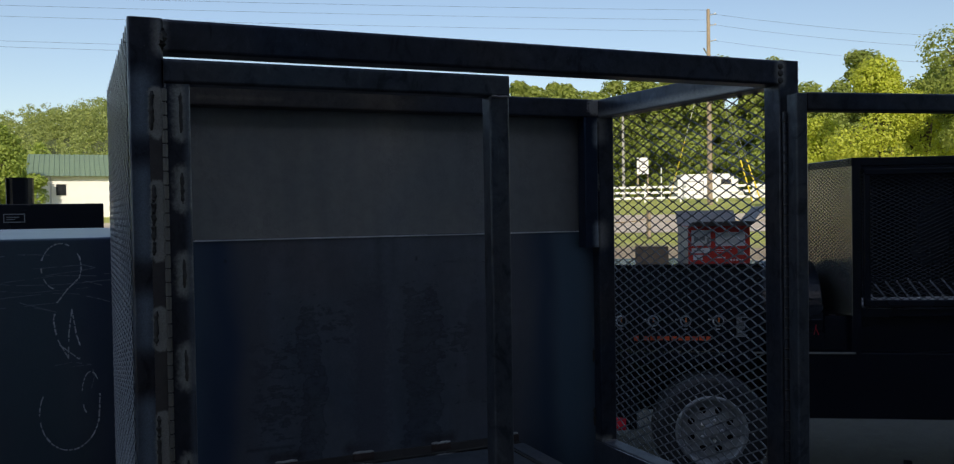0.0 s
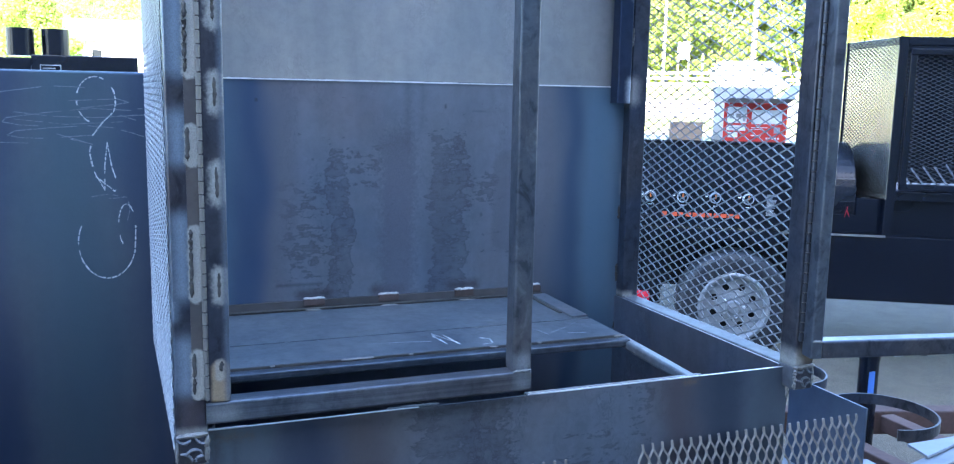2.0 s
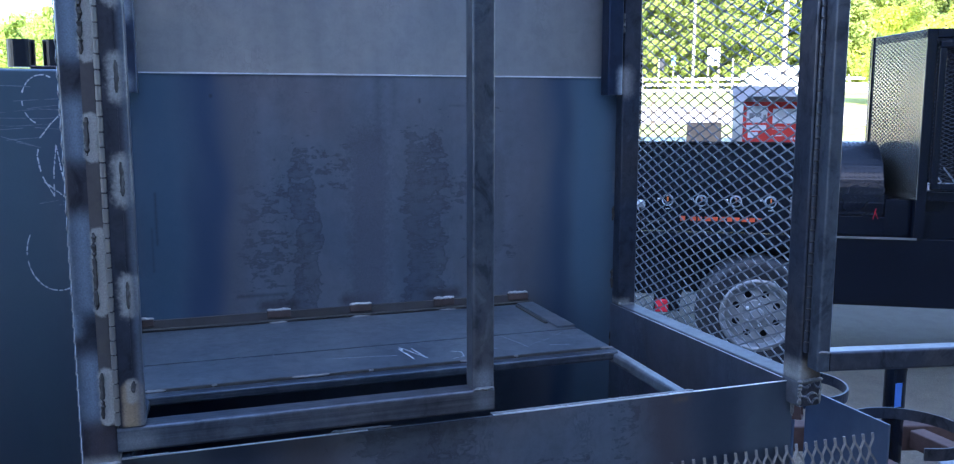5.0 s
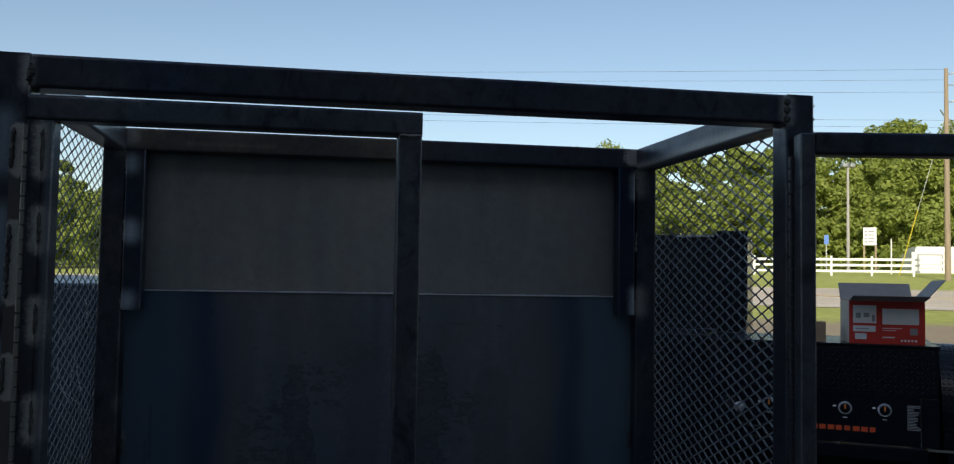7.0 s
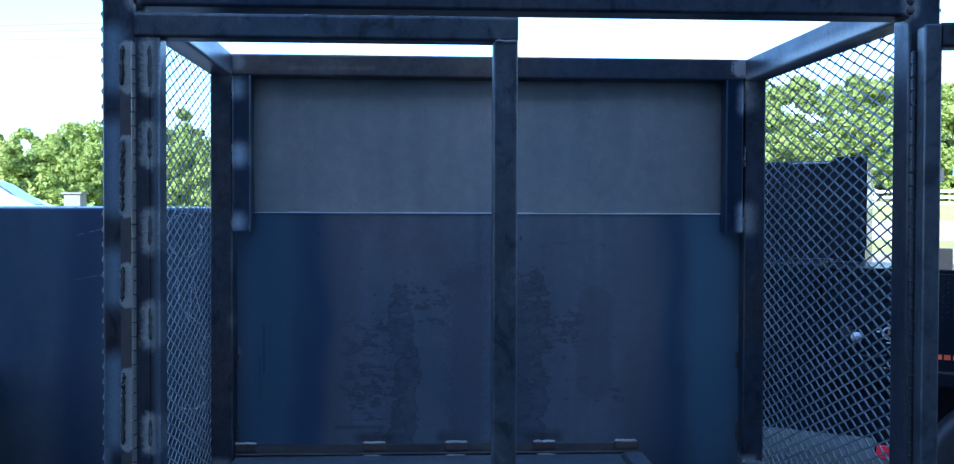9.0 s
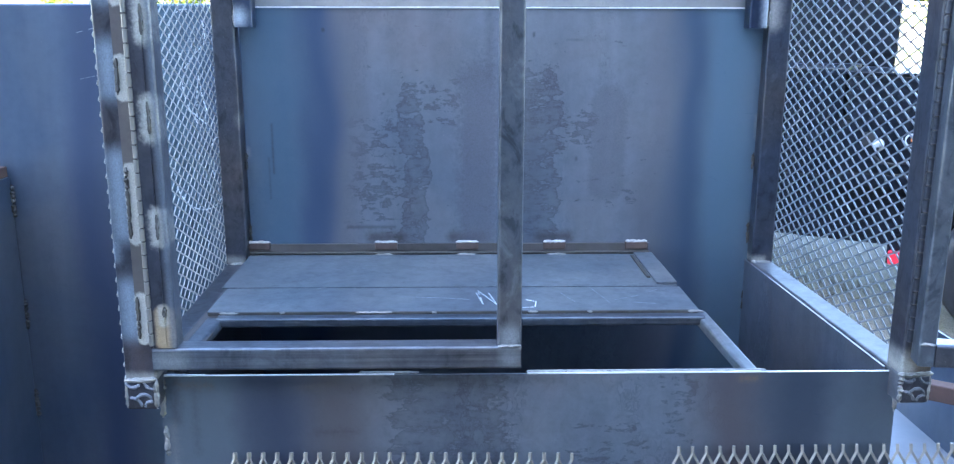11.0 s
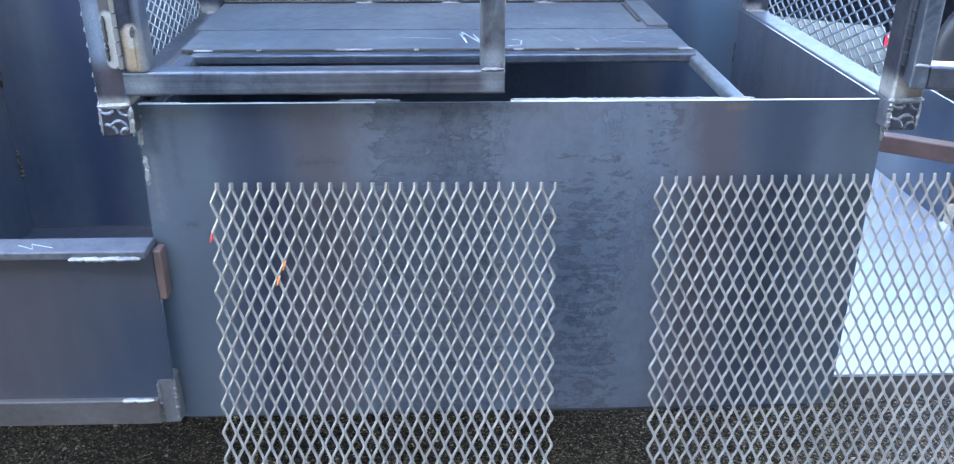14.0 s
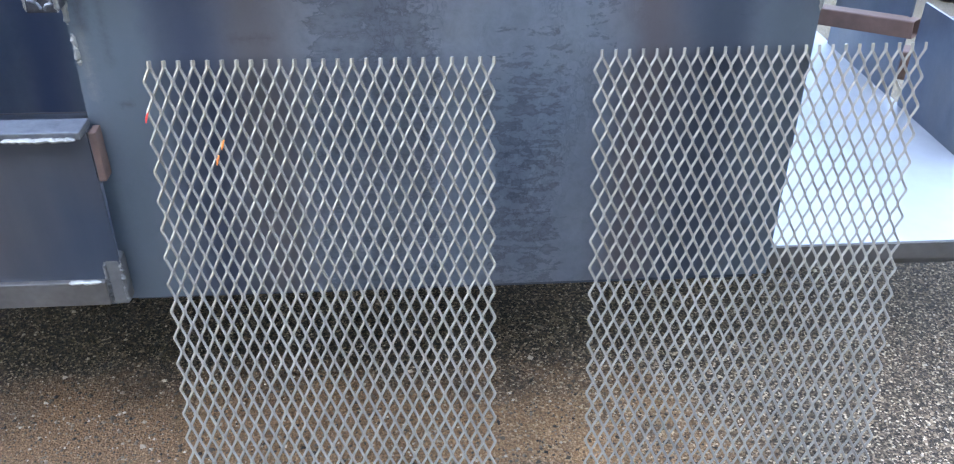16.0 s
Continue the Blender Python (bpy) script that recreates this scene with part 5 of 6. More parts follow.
def trailer_frame():
    ob = thing("trailer_frame", "steel trailer deck with rusty tongue and tank rings", "trailer frame", pose(0, 0, 0))
    part("deck", box(1.222, 1.79, 0.0, 1.3, 0.524, 0.53, 0.001), DECK_STEEL, ob, "bright bare steel deck sheet")
    part("deck_edge", box(1.222, 1.79, 0.001, 0.045, 0.486, 0.523, 0.002), EDGE_STEEL, ob, "dark deck edge angle")
    part("gusset_plate", raw_prism([(1.80, 0.27), (2.03, 0.268), (2.03, 0.54), (1.80, 0.62)], 0.52, 0.528), DECK_STEEL, ob)
    part("kick_plate", box(1.781, 1.787, 0.32, 0.63, 0.5305, 0.80), WALL_STEEL, ob)
    part("kick_plate", box(1.781, 1.787, 0.68, 1.08, 0.5305, 0.83), WALL_STEEL, ob)
    part("rusty_bar", tube((1.30, 1.2, 0.66), (1.79, 0.655, 0.725), 0.045, 0.045, 0.004), RUST, ob)
    part("frame_rail", box(-1.6, 1.79, 0.14, 0.19, 0.375, 0.453, 0.004), EDGE_STEEL, ob)
    part("frame_rail", box(-1.6, 1.79, 1.15, 1.2, 0.34, 0.453, 0.004), RUST, ob)
    part("tongue_bar", tube((1.75, 0.345, 0.47), (3.05, 0.71, 0.47), 0.07, 0.09, 0.006), DECK_BAR, ob)
    part("tongue_bar", tube((1.75, 1.15, 0.47), (2.98, 0.76, 0.47), 0.07, 0.09, 0.006), RUST, ob)
    part("cross_bar", tube((2.14, 0.5, 0.48), (2.14, 1.0, 0.48), 0.06, 0.06, 0.005), RUST, ob)
    part("cross_bar", tube((2.45, 0.6, 0.48), (2.45, 0.87, 0.48), 0.06, 0.06, 0.005), RUST, ob)
    part("tongue_plate", raw_prism([(2.24, 0.5), (2.5, 0.575), (2.5, 0.6), (2.26, 0.6)], 0.519, 0.527), DECK_STEEL, ob)
    for cx, cy, cz in ((1.93, 0.41, 0.73), (1.9, 0.83, 0.73)):
        n = 44
        bm = bmesh.new()
        inner, outer = 0.152, 0.158
        rings = []
        for k in range(n + 1):
            t = radians(-119 + 238 * k / n)
            rings.append([bm.verts.new((cx + r * math.cos(t), cy + r * math.sin(t), z)) for r, z in ((inner, cz - 0.016), (outer, cz - 0.016), (outer, cz + 0.016), (inner, cz + 0.016))])
        for q, w in zip(rings, rings[1:]):
            for i in range(4):
                bm.faces.new((q[i], q[(i + 1) % 4], w[(i + 1) % 4], w[i]))
        bm.faces.new(rings[0])
        bm.faces.new(rings[-1][::-1])
        part("tank_ring", bm, TUBE, ob, "flat steel hoop for a gas bottle")
    # unseen cross bars, rear rail, wheels and axles, added to block light underneath
    for y in (0.5, 0.9, 1.5):
        part("blocking_member", box(-1.6, 1.78, y - 0.03, y + 0.03, 0.36, 0.4535, 0.003), EDGE_STEEL, ob)
    part("frame_rail", box(-1.6, 1.79, 1.88, 1.93, 0.26, 0.4535, 0.004), EDGE_STEEL, ob)
    for wx in (-0.75, 0.02):
        wheel(ob, wx, 2.07)
    part("axle", rod([(-0.75, 1.0, 0.345), (-0.75, 1.96, 0.345)], 0.03, 12), EDGE_STEEL, ob)
    part("axle", rod([(0.02, 1.0, 0.345), (0.02, 1.96, 0.345)], 0.03, 12), EDGE_STEEL, ob)
    # parking jack
    jx, jy = 2.33, 0.86
    jack = part("jack", rod([(jx, jy, 0.30), (jx, jy, 0.735)], 0.034, 20), BLACK, ob, "black tongue jack")
    part("cap", rod([(jx, jy, 0.7355), (jx, jy, 0.755), (jx, jy, 0.768)], [0.036, 0.036, 0.02], 20), BLACK, jack)
    part("crank", rod([(jx, jy, 0.769), (jx + 0.02, jy - 0.02, 0.775), (jx + 0.1, jy - 0.02, 0.75), (jx + 0.23, jy - 0.02, 0.748)], 0.009, 8), GALV, jack)
    part("grip", rod([(jx + 0.23, jy - 0.02, 0.735), (jx + 0.24, jy - 0.015, 0.81)], 0.015, 10), BLACK, jack)
    part("sticker", box(jx - 0.03, jx - 0.005, jy - 0.036, jy - 0.033, 0.62, 0.70), BLUE_LABEL, jack)
    part("foot", rod([(jx, jy, 0.0), (jx, jy, 0.012), (jx, jy, 0.013), (jx, jy, 0.30)], [0.07, 0.07, 0.022, 0.022], 18), GALV, jack)


trailer_frame()


# ---- finished black trailer behind ----
BT = Matrix.Translation((3.5, 3.0, 0)) @ Matrix.Rotation(radians(-30.5), 4, "Z")


def black_trailer():
    tr = thing("black_smoker_trailer", "finished black smoker trailer with a mesh cage", "trailer", BT)
    # lower body, flush front
    part("body", box(0.252, 2.4, 0.0, 1.1, 0.425, 0.832, 0.006), BLACK, tr)
    part("body", box(-2.3, -0.55, 0.06, 1.1, 0.43, 0.8, 0.006), BLACK, tr)
    part("wheel_well", box(-0.55, 0.251, 0.17, 1.09, 0.43, 0.79, 0.004), BLACK, tr)
    part("ledge_edge", box(0.16, 0.765, -0.012, 0.0, 0.826, 0.838, 0.002), HEAT_GREY, tr, "worn bare edge")
    # round cooking drum between griddle and cage
    drum = rod([(0.225, 0.42, 1.03), (0.235, 0.42, 1.03), (0.59, 0.42, 1.03), (0.6, 0.42, 1.03)], [0.34, 0.352, 0.352, 0.34], 48)
    part("drum", drum, BLACK, tr, "black tread-plate cooking drum", smooth=False)
    pts, nrm, ups = [], [], []
    for i in range(14):
        for j in range(22):
            t = radians(100 + (j * 5.0))
            n = Vector((0, math.cos(t), math.sin(t)))
            pts.append(Vector((0.247 + i * 0.0265, 0.42, 1.03)) + n * 0.352)
            nrm.append(n)
            ups.append(Vector((0, -math.sin(t), math.cos(t))))
    v, f = tread(pts, nrm, ups, 0.0135)
    tagged(raw("drum_tread", v, f, BLACK, tr), "raised tread lozenges", kind="stuff")
    part("recess_back", box(0.601, 0.745, 0.068, 0.78, 0.833, 1.054, 0.003), BLACK, tr)
    part("drum_saddle", box(0.24, 0.6, 0.06, 0.78, 0.833, 0.95, 0.004), BLACK, tr)
    # cage like the unpainted one
    x0, x1, y0, y1 = 0.745, 1.965, -0.005, 0.72
    flare = 0.14
    corners = {(0, 0): (x0 + 0.03, y0 + 0.03), (1, 0): (x1 - 0.03, y0 + 0.03), (0, 1): (x0 + 0.03 - flare, y1 - 0.03), (1, 1): (x1 - 0.03, y1 - 0.03)}
    for x, y in corners.values():
        part("corner_post", tube((x, y, 0.833), (x, y, 2.03), 0.058), BLACK, tr)
    for a, b in (((0, 0), (1, 0)), ((0, 1), (1, 1)), ((0, 0), (0, 1)), ((1, 0), (1, 1))):
        pa, pb = Vector((*corners[a], 0)), Vector((*corners[b], 0))
        d = (pb - pa).normalized() * 0.03
        for z in (2.004, 1.08):
            up = Vector((0, 0, z))
            part("cage_beam", tube(pa + d + up, pb - d + up, TW), BLACK, tr)
    for z in (1.14, 1.94):
        part("door_rail", tube((x0 + 0.07, y0 - 0.012, z), (x1 - 0.07, y0 - 0.012, z), DW), BLACK, tr)
    for x in (x0 + 0.085, x1 - 0.085, 1.355):
        part("door_stile", tube((x, y0 - 0.012, 1.16), (x, y0 - 0.012, 1.92), DW), BLACK, tr)
    v, f = expanded(0.94, 0.74, 0.0234, 0.0508, 0.0032, 0.0022, 38, 8)
    for x, skew in ((x0 - 0.004, -flare), (x1 + 0.002, 0.0)):
        raw("mesh_panel", moved(v, Matrix(((0, skew / 0.74, 1, x), (0, 1, 0, y0), (1, 0, 0, 1.09), (0, 0, 0, 1)))), f, BLACK_MESH, tr)
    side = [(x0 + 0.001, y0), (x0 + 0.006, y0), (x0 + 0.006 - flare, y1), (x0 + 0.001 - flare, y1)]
    part("side_sheet", raw_prism(side, 1.06, 1.98), REFLECT_TAN, tr)
    v, f = expanded(0.80, 1.1, 0.0234, 0.0508, 0.0032, 0.0022, 38, 9)
    raw("mesh_panel", moved(v, Matrix(((0, 1, 0, x0 + 0.06), (0, 0, 1, y0 - 0.004), (1, 0, 0, 1.14), (0, 0, 0, 1)))), f, BLACK_MESH, tr)
    part("back_panel", box(x0 - 0.05, x1 - 0.06, y1 - 0.01, y1 - 0.004, 0.833, 1.98), BLACK, tr)
    part("box_front", box(x0, x1, y0 + 0.062, y0 + 0.066, 0.833, 1.055), BLACK, tr)
    part("cage_floor", box(x0 + 0.06, x1 - 0.06, y0 + 0.06, y1 - 0.06, 1.056, 1.062), BLACK, tr)
    # tall cabinet at the other end
    part("tall_cabinet", box(-2.4, -0.86, 1.1, 1.75, 0.43, 2.05, 0.006), BLACK, tr)
    part("cabinet_post", box(-1.06, -0.85, 1.08, 1.12, 1.45, 2.075, 0.004), BLACK, tr)
    part("trim_strip", box(-1.35, -1.08, 1.085, 1.099, 2.03, 2.042, 0.002), GALV, tr, "bare metal strip")
    part("lower_cabinet", box(-2.3, -1.0195, 0.08, 1.09, 0.8, 1.4, 0.006), BLACK, tr)
    wheel(tr, -0.11, 0.02)
    part("axle", rod([(-0.11, 0.13, 0.345), (-0.11, 1.0, 0.345)], 0.03, 12), BLACK_MATT, tr)
    part("marker_light", box(-0.71, -0.63, -0.004, 0.03, 0.33, 0.41, 0.012, 3), RED_LENS, tr, "red marker light")
    part("light_bracket", box(-0.72, -0.56, 0.03, 0.06, 0.33, 0.5, 0.003), BLACK, tr)
    part("mud_flap", box(0.30, 0.33, 0.02, 0.16, 0.28, 0.424), BLACK_MATT, tr)
    # coals rack glinting inside the cage
    bm = bmesh.new()
    rng = random.Random(6)
    for i in range(14):
        y = 0.12 + 0.035 * i
        rod([(0.85, y, 1.10 + 0.01 * rng.random()), (1.8, y, 1.12 + 0.01 * rng.random())], 0.006, 6, bm=bm)
    for i in range(11):
        rod([(0.92 + 0.07 * i, 0.08, 1.125 + 0.02 * rng.random()), (0.96 + 0.07 * i, 0.5, 1.2 + 0.05 * rng.random())], 0.006, 6, bm=bm)
    part("grate", bm, GALV, tr, "bare steel cooking grate")
    bm = bmesh.new()
    rod([(0.535, 0.058, 0.935), (0.545, 0.056, 0.98), (0.549, 0.056, 1.0)], 0.005, 6, bm=bm, flat=0.4)
    rod([(0.545, 0.056, 0.98), (0.563, 0.056, 0.938)], 0.005, 6, bm=bm, flat=0.4)
    part("red_mark", bm, RED_LENS, tr, "red painted mark")


def tread(points, normals, ups, size):
    """Raised lozenges of tread plate at the given places, turned to and fro; one mesh."""
    verts, faces = [], []
    for i, (p, n, u) in enumerate(zip(points, normals, ups)):
        w = n.cross(u)
        a = radians(45 if i % 2 else -45)
        e, f = u * math.cos(a) + w * math.sin(a), w * math.cos(a) - u * math.sin(a)
        o = len(verts)
        L, W = size, size * 0.3
        for q, h in ((e * L, 0), (f * W, 0), (-e * L, 0), (-f * W, 0), (e * L * 0.45, 0.0022), (-e * L * 0.45, 0.0022)):
            verts.append(tuple(p + q + n * h))
        faces += [(o, o + 1, o + 4), (o + 1, o + 2, o + 5, o + 4), (o + 2, o + 3, o + 5), (o + 3, o, o + 4, o + 5)]
    return verts, faces


def griddle():
    g = thing("griddle", "black gas griddle with four chrome knobs on the trailer", "griddle", BT)
    part("firebox", box(-1.0, 0.216, 0.02, 0.72, 1.105, 1.372, 0.005), BLACK, g)
    part("tread_front", box(-0.99, 0.215, 0.006, 0.0195, 1.115, 1.365, 0.003), BLACK, g, "black tread-plate front")
    grid = [(i, j) for i in range(45) for j in range(9)]
    v, f = tread([Vector((-0.977 + i * 0.0265, 0.006, 1.134 + j * 0.0265)) for i, j in grid], [Vector((0, -1, 0))] * len(grid), [Vector((0, 0, 1))] * len(grid), 0.0135)
    tagged(raw("tread_pattern", v, f, BLACK, g), "raised tread lozenges", kind="stuff")
    part("top_plate", box(-1.01, 0.222, -0.005, 0.74, 1.3725, 1.386, 0.002), BLACK, g)
    panel = part("control_panel", box(-0.99, 0.125, 0.0042, 0.03, 0.84, 1.1145, 0.001), BLACK, g)
    part("shelf_edge", box(-1.02, 0.152, -0.03, 0.05, 0.765, 0.838, 0.006), BLACK, g)
    part("side_cheek", box(-1.019, -0.9905, 0.012, 0.7, 0.84, 1.104, 0.003), BLACK, g)
    part("side_cheek", box(0.127, 0.216, 0.012, 0.7, 0.84, 1.104, 0.004), BLACK, g)
    part("base_pan", box(-1.0, 0.15, 0.06, 0.7, 0.80, 0.838), BLACK, g)
    for i in range(4):
        x = -0.053 - 0.2 * (3 - i)
        m = Matrix.Translation((x, 0.0042, 1.03)) @ Matrix.Rotation(radians(90), 4, "X")
        k = part("knob", lathe([(0.036, 0.001), (0.036, 0.006), (0.034, 0.009), (0.027, 0.009)], 32, m), CHROME, g, smooth=False)
        part("knob_cap", lathe([(0.0265, 0.001), (0.0265, 0.02), (0.024, 0.026), (0.0, 0.027)], 28, m), BLACK, k)
        part("pointer", box(x - 0.0045, x + 0.0045, -0.0253, -0.023, 1.026, 1.053), ORANGE, k)
        part("dial_mark", box(x - 0.062, x - 0.045, 0.003, 0.0038, 1.033, 1.042), WHITE_PRINT, panel)
        part("dial_mark", box(x - 0.012, x + 0.012, 0.003, 0.0038, 0.975, 0.98), WHITE_PRINT, panel)
    valve = part("gas_regulator", lathe([(0.012, 0.0), (0.03, 0.006), (0.03, 0.03), (0.014, 0.04), (0.012, 0.055), (0.0, 0.056)], 20, Matrix.Translation((-0.815, 0.0035, 1.0)) @ Matrix.Rotation(radians(90), 4, "X")), GALV, g, "bare metal gas regulator")
    part("hose", rod([(-0.815, -0.03, 0.985), (-0.83, -0.045, 0.94), (-0.79, -0.05, 0.905), (-0.72, -0.045, 0.9), (-0.66, -0.03, 0.915)], 0.008, 8), BLACK_MATT, valve, "black rubber gas hose")
    part("bracket", box(-0.9, -0.835, -0.012, 0.0038, 0.99, 1.06, 0.003), BLACK_MATT, valve)
    # maker's lettering as plain bars
    x = -0.515
    for w in (0.034, 0.026, 0.034, 0.032, 0.034, 0.03, 0.03, 0.036, 0.034, 0.028):
        part("name_bar", box(x, x + w, 0.003, 0.0038, 0.906, 0.932), NAME_RED, panel)
        x += 0.043
    part("emblem", box(-0.575, -0.545, 0.003, 0.0038, 0.903, 0.935), NAME_RED, panel)
    bm = bmesh.new()
    rng = random.Random(2)
    for i in range(17):
        z = 1.062 - i * 0.008
        box(0.058, 0.058 + rng.uniform(0.03, 0.066), 0.003, 0.0038, z - 0.0045, z, bm=bm)
    part("notice_bars", bm, GREY_PRINT, panel)


def carton(x, y, w, d, h, m, printed):
    """Open-topped carton with four folded-out flaps."""
    if printed:
        ob = thing("carton", "open red and white printed carton on the griddle", "box", m @ Matrix.Translation((x, y, 1.3865)))
        wallmat = RED_PRINT
    else:
        ob = thing("carton", "small plain brown cardboard box on the griddle", "box", m @ Matrix.Translation((x, y, 1.3865)))
        wallmat = CARDBOARD
    t = 0.004
    part("side", box(0, w, 0, t, 0, h), wallmat, ob)
    part("side", box(0, w, d - t, d, 0, h), wallmat, ob)
    part("side", box(0, t, t, d - t, 0, h), CARTON_SIDE if printed else CARDBOARD, ob, "plain cream carton side" if printed else "")
    part("side", box(w - t, w, t, d - t, 0, h), wallmat, ob)
    part("base", box(t, w - t, t, d - t, 0, t), CARTON_IN if printed else CARDBOARD, ob)
    if not printed:
        part("flap", box(t, w - t, t, d - t, h - 0.006, h - 0.002), CARDBOARD, ob)
        return
    part("flap", box(0, w, -0.12, 0, 0.0005, 0.004, m=Matrix.Translation((0, 0, h)) @ pose(0, 0, 0, -14, 0, 0)), CARTON_IN, ob, "grey inside of a carton flap")
    part("flap", box(0, w, 0, 0.12, 0.0005, 0.004, m=Matrix.Translation((0, d, h)) @ pose(0, 0, 0, 55, 0, 0)), CARTON_IN, ob, "grey inside of a carton flap")
    part("flap", box(0, 0.16, 0, d, 0.0005, 0.004, m=Matrix.Translation((w, 0, h)) @ pose(0, 0, 0, 0, -48, 0)), CARTON_IN, ob, "grey inside of a carton flap")
    for x0, x1, z0, z1 in ((0.02, w * 0.36, 0.48, 0.9), (w * 0.44, w * 0.92, 0.46, 0.83), (0.02, w * 0.35, 0.28, 0.42)):
        part("label", box(x0, x1, -0.0012, -0.0003, h * z0, h * z1), WHITE_PRINT, ob)
    part("label", box(w * 0.8, w * 0.9, -0.0012, -0.0003, h * 0.22, h * 0.38), GREY_PRINT, ob)
    bars = [(0.03, 0.09, 0.1, 0.24), (w * 0.44, w * 0.6, 0.14, 0.17), (w * 0.44, w * 0.7, 0.36, 0.375), (w * 0.44, w * 0.62, 0.31, 0.325)]
    bars += [(w * 0.68 + i * 0.018, w * 0.68 + i * 0.018 + 0.011, 0.06, 0.11) for i in range(5)]
    for x0, x1, z0, z1 in bars:
        part("print_bar", box(x0, x1, -0.0012, -0.0003, h * z0, h * z1), WHITE_PRINT, ob)
    for x0, x1, z0, z1 in ((0.035, 0.06, 0.6, 0.72), (0.075, 0.105, 0.62, 0.72), (0.118, 0.135, 0.52, 0.68), (0.035, 0.1, 0.335, 0.36)):
        part("print_bar", box(x0, x1, -0.0022, -0.0013, h * z0, h * z1), GREY_PRINT, ob)


black_trailer()
griddle()
carton(-0.222, 0.062, 0.392, 0.26, 0.235, BT @ pose(0, 0, 0, 0, 0, 9), True)
carton(-0.55, 0.05, 0.2, 0.16, 0.11, BT, False)


# ---- smoker with stub chimneys farther back ----
def far_smoker():
    ob = thing("stub_chimney_smoker", "black steel smoker with two stub chimneys", "smoker", pose(0, 4.2, 0))
    body = part("body", box(-0.64, -0.07, 0, 0.9, 0.35, 1.82, 0.006), BLACK, ob)
    part("side_box", box(-0.88, -0.6405, 0.002, 0.9, 0.35, 1.803, 0.006), BLACK, ob)
    part("stand", box(-0.85, -0.12, 0.05, 0.85, 0.0, 0.349, 0.004), BLACK_MATT, ob)
    for x in (-0.53, -0.72):
        part("chimney", lathe([(0.077, 0), (0.077, 0.16), (0.072, 0.16), (0.072, 0.02)], 28, pose(x, 0.3, 1.821)), BLACK, ob)
    plate = part("plate", box(-0.595, -0.485, -0.004, -0.0005, 1.715, 1.765), GALV, body)
    part("plate_face", box(-0.59, -0.49, -0.006, -0.0045, 1.72, 1.76), BLACK, plate)
    part("plate_bars", box(-0.58, -0.515, -0.0072, -0.0062, 1.742, 1.748, bm=box(-0.58, -0.535, -0.0072, -0.0062, 1.73, 1.735)), GREY_PRINT, plate)


far_smoker()


# ---- far surroundings ----
EYE0 = Vector((0.2, -1.4, 1.72))


def away(az, dist):
    """A place on the land, by direction from the yard in degrees clockwise from +y and distance."""
    x, y = EYE0.x + dist * math.sin(radians(az)), EYE0.y + dist * math.cos(radians(az))
    return Vector((x, y, land(x, y)))


def rail_fence():
    ob = thing("rail_fence", "white vinyl post-and-rail fence along the road", "fence", pose(0, 0, 0))
    cs, sn = math.cos(RISE_AZ), math.sin(RISE_AZ)
    s = 61.0
    post = None
    for i in range(26):
        w = -32 + 2.4 * i
        x, y = s * sn + w * cs, s * cs - w * sn
        m = pose(x, y, land(x, y), 0, 0, -33)
        if post is None:
            bm = box(-0.065, 0.065, -0.065, 0.065, -0.05, 1.25, 0.006)
            box(-0.08, 0.08, -0.08, 0.08, 1.25, 1.28, bm=bm)
            post = part("post", bm, WHITE_PAINT, ob)
            post.matrix_world = m
        else:
            o = new("post", post.data)
            o.parent = ob
            o.matrix_world = m
    for z in (0.3, 0.68, 1.05):
        x0, y0 = s * sn - 32 * cs, s * cs + 32 * sn
        x1, y1 = s * sn + 28 * cs, s * cs - 28 * sn
        part("rail", tube((x0, y0, land(x0, y0) + z), (x1, y1, land(x1, y1) + z), 0.05, 0.16, 0.01), WHITE_PAINT, ob)


rail_fence()


def utility_pole():
    p = away(37.6, 56)
    ob = thing("utility_pole", "tall weathered wooden utility pole with insulators", "utility pole", Matrix.Translation(p))
    part("shaft", rod([(0, 0, -0.3), (0, 0, 6), (0, 0, 11.95)], [0.17, 0.14, 0.1], 14), WOOD_POLE, ob)
    for z in (11.6, 10.95, 10.0):
        part("insulator", rod([(0.1, 0, z), (0.3, -0.1, z + 0.05), (0.45, -0.15, z + 0.1)], [0.03, 0.03, 0.06], 8), GALV, ob)
    part("light_arm", rod([(-0.1, 0, 9.2), (-0.6, -0.3, 9.5)], 0.04, 8), GALV, ob)
    dx, dy = -2.1, 1.3
    guy = part("guy_wire", rod([(0, 0, 9.5), (dx, dy, 0.25)], 0.012, 5), GALV, ob)
    part("guard", rod([(dx * 0.6, dy * 0.6, 3.95), (dx, dy, 0.25)], 0.02, 8), YELLOW, guy, "yellow guy-wire guard")
    for dx, dy in ((2.0, -1.5), (2.45, -1.75)):
        guy = part("guy_wire", rod([(0, 0, 9.5), (dx, dy, 0.1)], 0.012, 5), GALV, ob)
        part("guard", rod([(dx * 0.72, dy * 0.72, 2.73), (dx, dy, 0.1)], 0.045, 8), YELLOW, guy, "yellow guy-wire guard")
    return p


